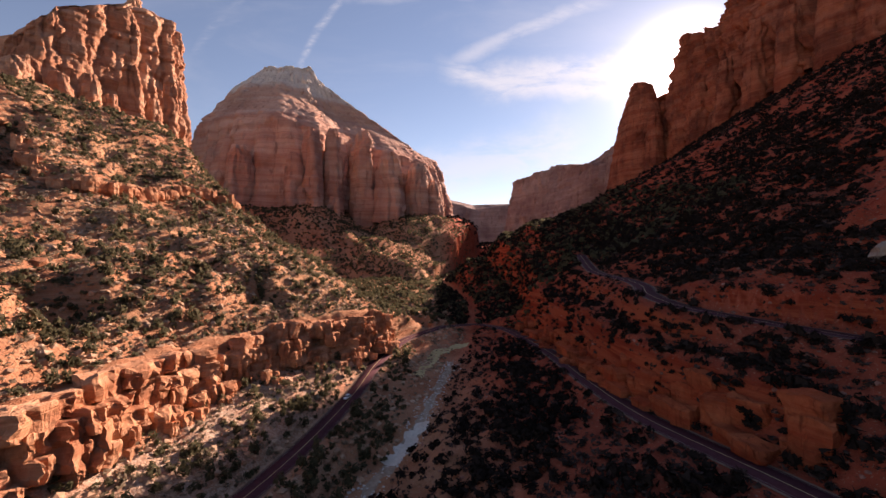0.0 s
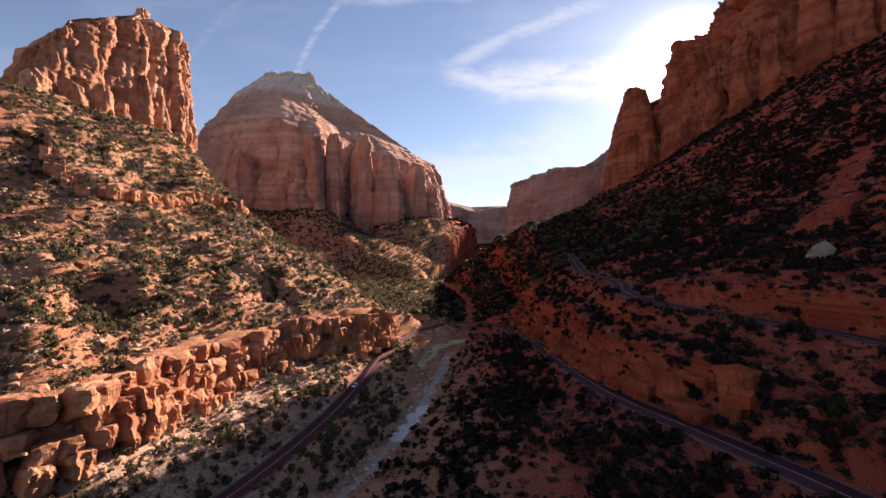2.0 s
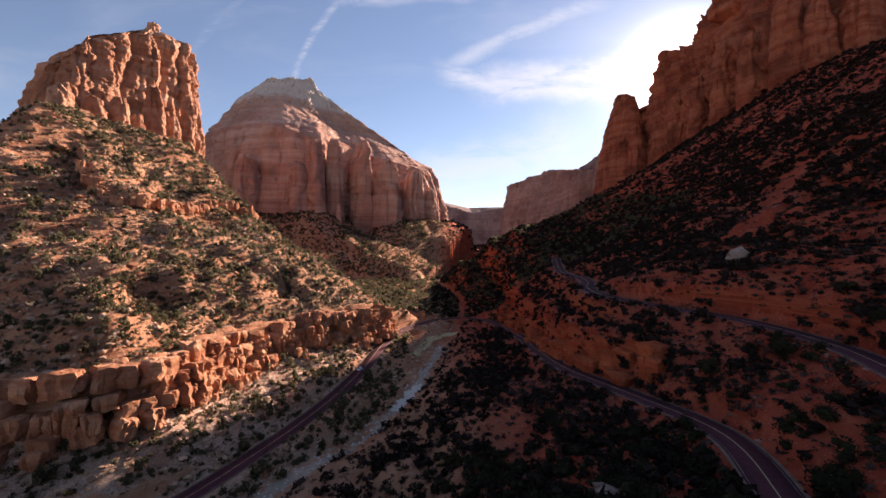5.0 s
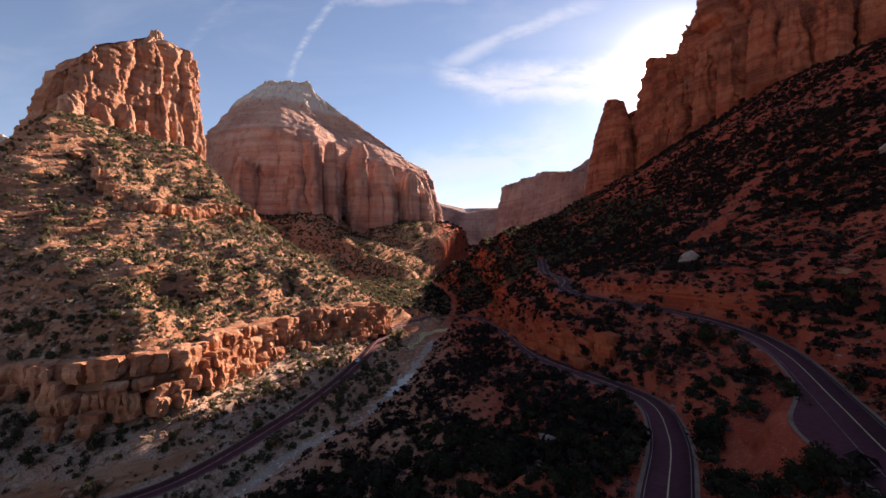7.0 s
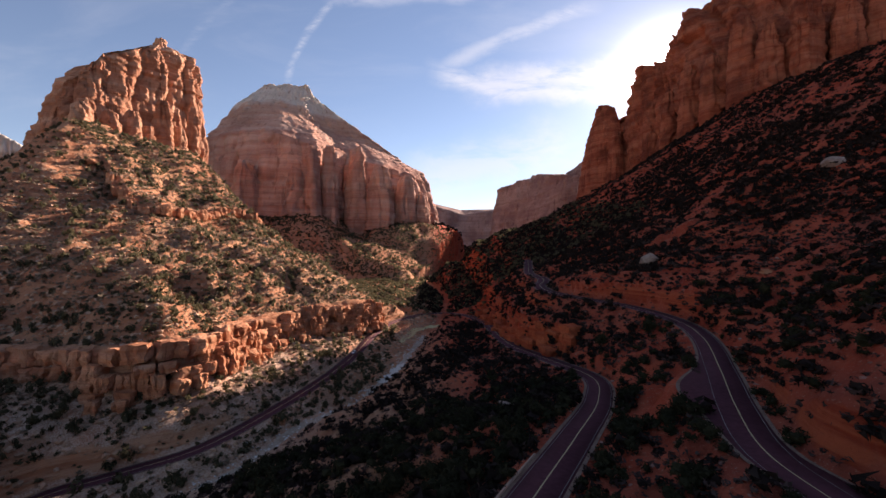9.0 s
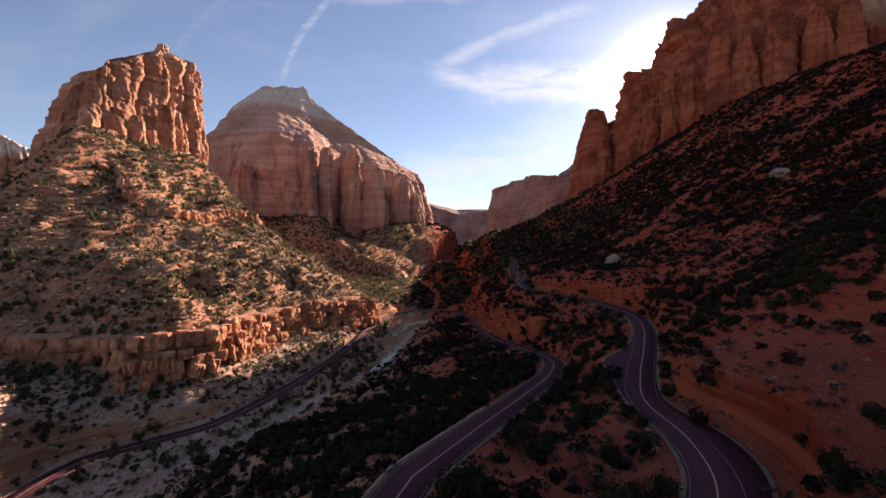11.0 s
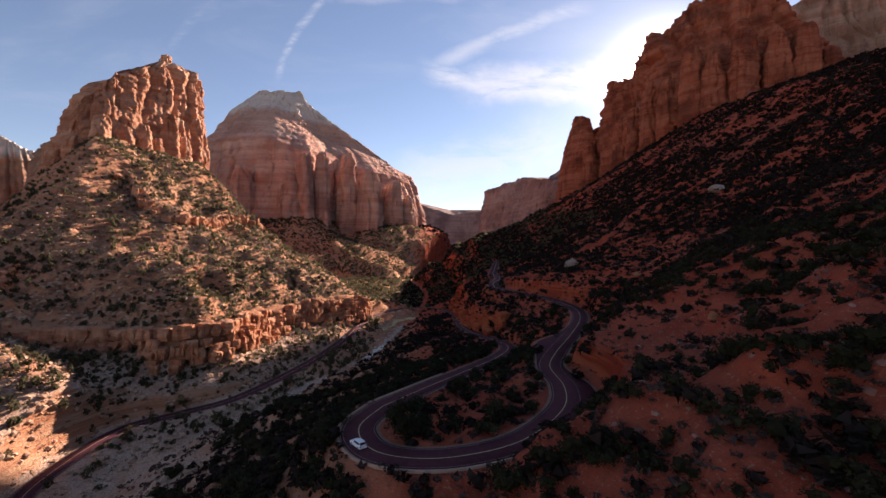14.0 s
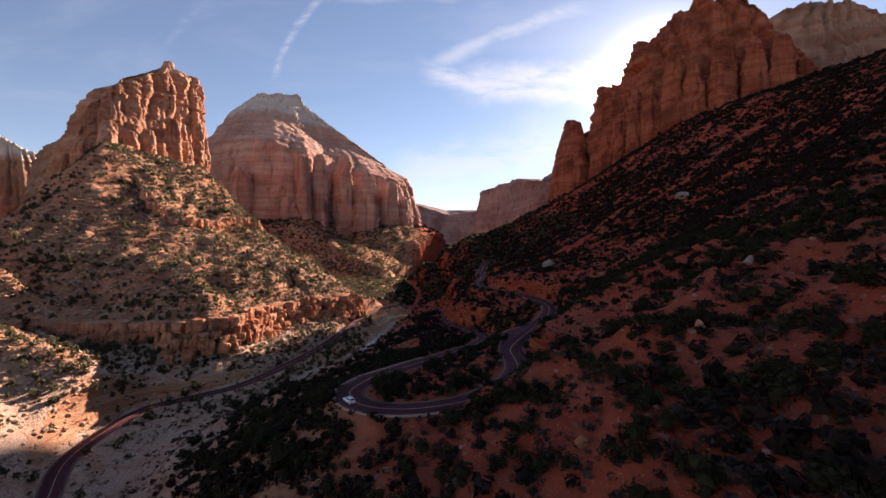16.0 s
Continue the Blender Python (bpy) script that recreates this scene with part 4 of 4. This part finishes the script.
scatter("slope_junipers", 11000, (-430, -20, -60, 560), lambda x, y: (side_of_creek(x, y) > 0) * (0.34 + 0.6 * clumps(x, y, 40, 62)) * (y < 640 + 0.8 * x), 12, CROWNS, (2.0, 5.0), 1.15, JUNIPER, "grey-green junipers scattered over the sunlit slope", "trees")
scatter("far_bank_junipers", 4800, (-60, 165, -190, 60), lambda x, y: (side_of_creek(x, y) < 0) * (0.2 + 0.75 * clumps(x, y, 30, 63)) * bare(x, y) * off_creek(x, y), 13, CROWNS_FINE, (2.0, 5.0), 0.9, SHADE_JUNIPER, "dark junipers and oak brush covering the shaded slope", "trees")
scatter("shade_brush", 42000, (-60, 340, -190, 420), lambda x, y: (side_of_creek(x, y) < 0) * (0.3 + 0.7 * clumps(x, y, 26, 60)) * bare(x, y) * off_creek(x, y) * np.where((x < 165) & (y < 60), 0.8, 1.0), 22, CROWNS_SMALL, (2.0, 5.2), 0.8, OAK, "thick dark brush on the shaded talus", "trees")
scatter("upper_slope_brush", 31000, (130, 560, 130, 1000), lambda x, y: (0.3 + 0.7 * clumps(x, y, 26, 64)) * bare(x, y), 14, CROWNS_FAR, (2.6, 6.4), 0.8, OAK, "dark brush on the talus below the canyon wall", "trees")
scatter("right_spur_brush", 10000, (200, 480, -260, 140), lambda x, y: 0.4 + 0.55 * clumps(x, y, 40, 57), 25, CROWNS_FAR, (2.4, 5.4), 0.8, OAK, "dark brush over the high shaded spur", "trees")
scatter("ridge_brush", 7000, (-5, 175, 325, 640), lambda x, y: 0.5 + 0.5 * clumps(x, y, 24, 52), 29, CROWNS_FAR, (2.4, 6.0), 0.9, OAK, "dark oak brush on the ridge above the creek", "trees")
scatter("valley_woods", 27000, (-420, 240, 300, 1000), lambda x, y: 0.45 + 0.55 * clumps(x, y, 60, 65), 15, CROWNS_FAR, (2.6, 6.0), 0.9, JUNIPER, "small trees on the far talus and valley floor", "trees")
scatter("upper_slope_scrub", 20000, (120, 480, 90, 700), lambda x, y: (0.4 + 0.5 * clumps(x, y, 20, 53)) * bare(x, y), 28, TUFTS, (1.4, 4.0), 0.8, BARE, "grey leafless scrub between the dark brush of the high talus", "shrubs", 5.0)
scatter("distant_woods", 6000, (-60, 480, 980, 2700), lambda x, y: 0.5 + 0.5 * clumps(x, y, 90, 59), 23, CROWNS_FAR, (7.0, 15.0), 0.8, OAK, "far dark woods at the head of the canyon", "trees")
scatter("talus_brush", 5000, (-150, -18, 20, 300), lambda x, y: (side_of_creek(x, y) > 0) * (0.4 + 0.5 * clumps(x, y, 14, 58)), 24, CROWNS_SMALL, (1.4, 3.6), 0.9, JUNIPER, "scrub and small junipers on the talus below the ledge", "shrubs", 5.2)
scatter("hillside_brush", 15000, (25, 250, -195, 190), lambda x, y: (0.35 + 0.55 * clumps(x, y, 12, 55)) * bare(x, y), 27, TUFTS, (0.8, 2.4), 0.8, BARE, "grey leafless brush on the shaded hillside", "shrubs", 5.0)
scatter("slope_scrub", 34000, (-430, -50, 60, 500), lambda x, y: (side_of_creek(x, y) > 0) * (0.35 + 0.5 * clumps(x, y, 22, 56)) * (y < 640 + 0.8 * x), 26, TUFTS, (0.9, 2.4), 1.1, SAGE, "low dry scrub between the junipers", "shrubs")
scatter("sagebrush", 18000, (-300, 20, -120, 330), lambda x, y: (side_of_creek(x, y) > 0) * (0.4 + 0.5 * clumps(x, y, 18, 66)), 16, TUFTS, (0.9, 2.5), 0.75, SAGE, "grey sagebrush and dry grass tufts on sunlit earth", "shrubs", 4.9)
scatter("creek_brush", 24000, (-110, 230, -200, 330), lambda x, y: (side_of_creek(x, y) < 0) * (0.5 + 0.5 * clumps(x, y, 15, 67)), 17, TUFTS, (0.9, 2.8), 0.75, BARE, "leafless grey-brown brush along the wash", "shrubs", 4.9)
scatter("scree_stones", 46000, (-330, 20, -100, 420), lambda x, y: (side_of_creek(x, y) > 0) * (0.4 + 0.6 * clumps(x, y, 16, 68, 0.0, 0.7)), 18, STONES, (0.5, 3.6), 0.75, STONE, "angular pale stones strewn over the slope", "stones", 5.0, 0.1)
scatter("shade_stones", 26000, (-90, 330, -190, 300), lambda x, y: (side_of_creek(x, y) < 0) * (0.2 + 0.5 * clumps(x, y, 16, 69, 0.0, 0.7)), 19, STONES, (0.4, 1.9), 0.7, STONE_RED_SHADE, "loose red and grey stones on the shaded slope", "stones", 5.0, 0.1)
cr = creek_run[RND.randint(0, len(creek_run), 900)] + RND.normal(0, 3.2, (900, 2))
joined("wash_stones", STONES, cr[:, 0], cr[:, 1], ground_at(cr[:, 0], cr[:, 1]), 0.4 + 1.1 * RND.rand(900) ** 3, 0.7 + 0 * cr[:, 0], plain("wash_stone", (0.45, 0.4, 0.36), (0.6, 0.55, 0.5), 0.6, 0.9, 0.05), "pale rounded stones in the dry wash", "stones", 20)


def boulder(x, y, size, tall, mat, label, sd, sink=0.25):
    rnd = np.random.RandomState(sd)
    co, fa = rock_shape(rnd, 3, 9)
    z = float(ground_at(np.array([x]), np.array([y]))[0])
    ob = new("boulder", tri_mesh("boulder", co * (size, size * 0.85, size * tall), fa, mat))
    ob.matrix_basis = pose(x, y, z + size * tall * (0.5 - sink), 0, 0, 360 * rnd.rand())
    return tagged(ob, label, "boulder", "boulders on the canyon slopes")


PALE_ROCK = plain("pale_boulder", (0.2, 0.125, 0.1), (0.38, 0.29, 0.24), 0.4, 0.9, 0.15)
for i, (bx, by, bs, bt, pale_) in enumerate(((134, 120, 9, 0.9, 1), (253, 132, 10, 0.7, 1), (-58, 88, 4.5, 0.8, 0), (-300, 268, 10, 0.8, 0), (-330, 290, 8, 0.8, 0), (36, 22, 6, 0.5, 1), (118, -96, 2.6, 1.0, 1), (88, -120, 2.4, 0.8, 0),
                                              (60, -130, 2.6, 0.8, 0), (100, -70, 3, 0.9, 0), (150, 60, 4, 0.8, 0), (-215, 190, 6, 0.8, 0), (-150, 150, 5, 0.8, 0), (-180, 210, 5, 1.1, 0), (-120, 190, 4.5, 1.0, 0), (-240, 220, 6, 0.7, 0), (-95, 225, 5, 0.8, 0))):
    boulder(bx, by, bs, bt, PALE_ROCK if pale_ else ROCK_BLOCK, "large pale boulder lying on the shaded slope" if pale_ else "large orange sandstone boulder on the slope", 300 + i)

# ---- white car in the hairpin ----
GLASS = plain("tinted_glass", (0.02, 0.025, 0.03), (0.03, 0.035, 0.04), 1.0, 0.08, 0.0)
WHITE = plain("white_car_paint", (0.78, 0.78, 0.78), (0.72, 0.72, 0.73), 0.5, 0.3, 0.0)
TYRE = plain("tyre_rubber", (0.02, 0.02, 0.02), (0.03, 0.03, 0.03), 5.0, 0.8, 0.0)
CHROME = plain("wheel_alloy", (0.5, 0.5, 0.52), (0.4, 0.4, 0.42), 3.0, 0.35, 0.0)
LAMP_RED = plain("red_lamp_glass", (0.3, 0.02, 0.02), (0.25, 0.02, 0.02), 2.0, 0.2, 0.0)
LAMP_CLEAR = plain("clear_lamp_glass", (0.7, 0.72, 0.75), (0.6, 0.62, 0.65), 2.0, 0.15, 0.0)


def bm_part(name, bm, mat, parent, label=""):
    me = bpy.data.meshes.new(name)
    bm.to_mesh(me)
    bm.free()
    me.materials.append(mat)
    ob = new(name, me)
    ob.parent = parent
    if label:
        ob["label"] = label
    return ob


def side_prism(profile, half, taper=0.0):
    """A solid from a side outline of (x, z), drawn in at the top by taper."""
    bm = bmesh.new()
    zs = [p[1] for p in profile]
    rows = []
    for sgn in (-1, 1):
        rows.append([bm.verts.new((px, sgn * (half - taper * (pz - min(zs)) / (max(zs) - min(zs))), pz)) for px, pz in profile])
    bm.faces.new(rows[0])
    bm.faces.new(rows[1][::-1])
    n = len(profile)
    for i in range(n):
        bm.faces.new((rows[0][i], rows[1][i], rows[1][(i + 1) % n], rows[0][(i + 1) % n]))
    bmesh.ops.recalc_face_normals(bm, faces=bm.faces)
    bmesh.ops.bevel(bm, geom=bm.edges[:], offset=0.05, segments=2, affect="EDGES", profile=0.6)
    return bm


def car(m, label):
    root = new("car")
    body = bm_part("body", side_prism([(-2.3, 0.35), (2.3, 0.35), (2.35, 0.75), (2.1, 0.98), (0.95, 1.05), (-2.25, 1.08), (-2.35, 0.8)], 0.92), WHITE, root)
    cabin = bm_part("cabin", side_prism([(1.1, 1.02), (0.35, 1.68), (-1.9, 1.72), (-2.2, 1.04)], 0.86, 0.16), WHITE, root)
    bm_part("windscreen", side_prism([(1.08, 1.08), (0.42, 1.64), (0.36, 1.62), (1.0, 1.06)], 0.74, 0.08), GLASS, cabin, "dark windscreen")
    bm_part("rear_window", side_prism([(-2.2, 1.16), (-2.0, 1.6), (-1.95, 1.6), (-2.14, 1.16)], 0.72, 0.08), GLASS, cabin, "dark rear window")
    for sgn in (-1, 1):
        for x0, x1 in ((-1.85, -0.75), (-0.65, 0.45)):
            bm = bmesh.new()
            bmesh.ops.create_cube(bm, size=1, matrix=pose((x0 + x1) / 2, sgn * 0.8, 1.36, sgn * 13) @ Matrix.Diagonal((x1 - x0, 0.05, 0.42, 1)))
            bm_part("side_window", bm, GLASS, cabin, "dark side window")
        for wx_ in (-1.45, 1.42):
            bm = bmesh.new()
            bmesh.ops.create_cone(bm, cap_ends=True, segments=20, radius1=0.36, radius2=0.36, depth=0.24, matrix=pose(wx_, sgn * 0.84, 0.36, 90))
            bmesh.ops.bevel(bm, geom=bm.edges[:], offset=0.03, segments=1, affect="EDGES")
            tyre = bm_part("wheel", bm, TYRE, root, "black tyre")
            bm = bmesh.new()
            bmesh.ops.create_cone(bm, cap_ends=True, segments=14, radius1=0.22, radius2=0.2, depth=0.05, matrix=pose(wx_, sgn * 0.965, 0.36, 90))
            bm_part("rim", bm, CHROME, tyre, "alloy rim")
        bm = bmesh.new()
        bmesh.ops.create_cube(bm, size=1, matrix=pose(2.27, sgn * 0.68, 0.78) @ Matrix.Diagonal((0.14, 0.36, 0.16, 1)))
        bm_part("headlight", bm, LAMP_CLEAR, root, "clear headlight")
        bm = bmesh.new()
        bmesh.ops.create_cube(bm, size=1, matrix=pose(-2.31, sgn * 0.76, 0.9) @ Matrix.Diagonal((0.1, 0.2, 0.26, 1)))
        bm_part("tail_light", bm, LAMP_RED, root, "red tail light")
    root.matrix_basis = m
    return tagged(root, label, "car")


white_car = car(pose(13.1, -86.0, 48.0, 0, 0, 128) @ Matrix.Scale(0.9, 4), "white sport utility car rounding the hairpin on asphalt")
tagged(copy_thing(white_car, pose(-42.5, 178, 15.3, 0, 0, -102)), "small white car on the valley road beside the creek")

# ---- the broken ledge of sandstone blocks ----


def block_mesh(rnd, mat):
    bm = bmesh.new()
    bmesh.ops.create_cube(bm, size=1.0)
    bmesh.ops.subdivide_edges(bm, edges=bm.edges[:], cuts=6, use_grid_fill=True)
    off, lean = rnd.rand(3) * 50, rnd.normal(0, 0.06, 2)
    crack = rnd.uniform(-0.25, 0.25)
    for v in bm.verts:
        p = v.co.copy()
        q = Vector((p.x, p.y, p.z * 0.9))
        r = max(abs(p.x), abs(p.y), abs(p.z)) / max(q.length, 1e-6)
        p = p * (0.71 + 0.29 * r)
        n = noise.noise_vector(Vector(off) + p * 1.7) * 0.17 + noise.noise_vector(Vector(off) + p * 4.5) * 0.06 + noise.noise_vector(Vector(off) + p * 11) * 0.035
        if abs(p.x - crack) < 0.11 and p.y < 0:
            p.y += 0.1
        p += n
        p.x += lean[0] * p.z
        p.y += lean[1] * p.z
        p.z += 0.5
        v.co = p
    me = bpy.data.meshes.new("rock_block")
    bm.to_mesh(me)
    bm.free()
    me.materials.append(mat)
    return me


def block_row(parent, line, meshes, tiers, rnd):
    """Tiers of joint-bounded blocks along a line: how far out to its right, heights above it, widths, depths and how many stand."""
    run = np.r_[0, np.cumsum(np.linalg.norm(np.diff(line[:, :2], axis=0), axis=1))]
    for out0, z0, z1, w0, w1, d0, d1, share in tiers:
        s = 0.0
        while s < run[-1]:
            wd = rnd.uniform(w0, w1)
            c = s + wd / 2
            px, py, pz = (np.interp(c, run, line[:, k]) for k in range(3))
            qx, qy = (np.interp(c + 2, run, line[:, k]) - np.interp(c - 2, run, line[:, k]) for k in range(2))
            a = math.atan2(qy, qx)
            s += wd * 0.93
            if rnd.rand() > share:
                continue
            o = out0 + rnd.uniform(-2.2, 2.0)
            tall_ = z1 - z0
            lo, hi = pz + z0 + rnd.uniform(-0.15, 0.1) * tall_, pz + z1 + rnd.uniform(-0.28, 0.12) * tall_
            ob = new("rock_block", meshes[rnd.randint(len(meshes))])
            ob.parent = parent
            ob.matrix_basis = pose(px + math.sin(a) * o, py - math.cos(a) * o, lo, rnd.uniform(-5, 5), rnd.uniform(-5, 5), math.degrees(a) + rnd.uniform(-24, 24)) @ Matrix.Diagonal((wd * 0.97, rnd.uniform(d0, d1), (hi - lo) * 1.08, 1))


RB = np.random.RandomState(17)
blocks = [block_mesh(RB, ROCK_BLOCK) for _ in range(9)]
red_blocks = [block_mesh(RB, ROCK_RED) for _ in range(7)]
band_line = CLIFF[(CLIFF[:, 0] > -335) & (CLIFF[:, 1] < 256)]
band = tagged(new("rock_ledge"), "broken ledge of orange sandstone blocks above the road", "cliff", kind="structure")
block_row(band, band_line, blocks, ((3.0, -7.5, 0.2, 6.5, 13.0, 7, 11, 0.92), (5.0, -12.5, -6.5, 5.0, 11.0, 7, 11, 0.95), (6.2, -18, -11.5, 5.0, 11.0, 7, 10, 0.9), (8.0, -23, -16.5, 4.0, 9.0, 6, 10, 0.75), (11.5, -25, -20, 2.5, 6.0, 4, 8, 0.35)), RB)
outcrop = tagged(new("rock_outcrop"), "broken bed of orange rock across the slope", "cliff", kind="structure")
line_ = OUTCROP.copy()
line_[:, 2] = ground_at(line_[:, 0], line_[:, 1])
block_row(outcrop, line_[::-1], blocks, ((-1.5, -3.5, 4.5, 4.0, 9.0, 5, 8, 0.85), (1.2, -5.5, 1.5, 3.0, 7.0, 5, 8, 0.8)), RB)
bench = tagged(new("rock_bench"), "low cliff of dark red rock between the two roads", "cliff", kind="structure")
line_ = spline([(75, 78, 0), (70.5, 92, 0), (64.5, 115, 0), (61, 150, 0), (62, 215, 0), (62, 270, 0), (58, 300, 0)], 4)
line_[:, 2] = ground_at(line_[:, 0], line_[:, 1])
block_row(bench, line_, red_blocks, ((-2.5, -7, 0.5, 3.5, 9.0, 4, 7, 0.8), (1.2, -2, 5.5, 4.0, 10.0, 5, 8, 0.85), (5.0, 2.5, 10.0, 4.0, 9.0, 4, 8, 0.6)), RB)
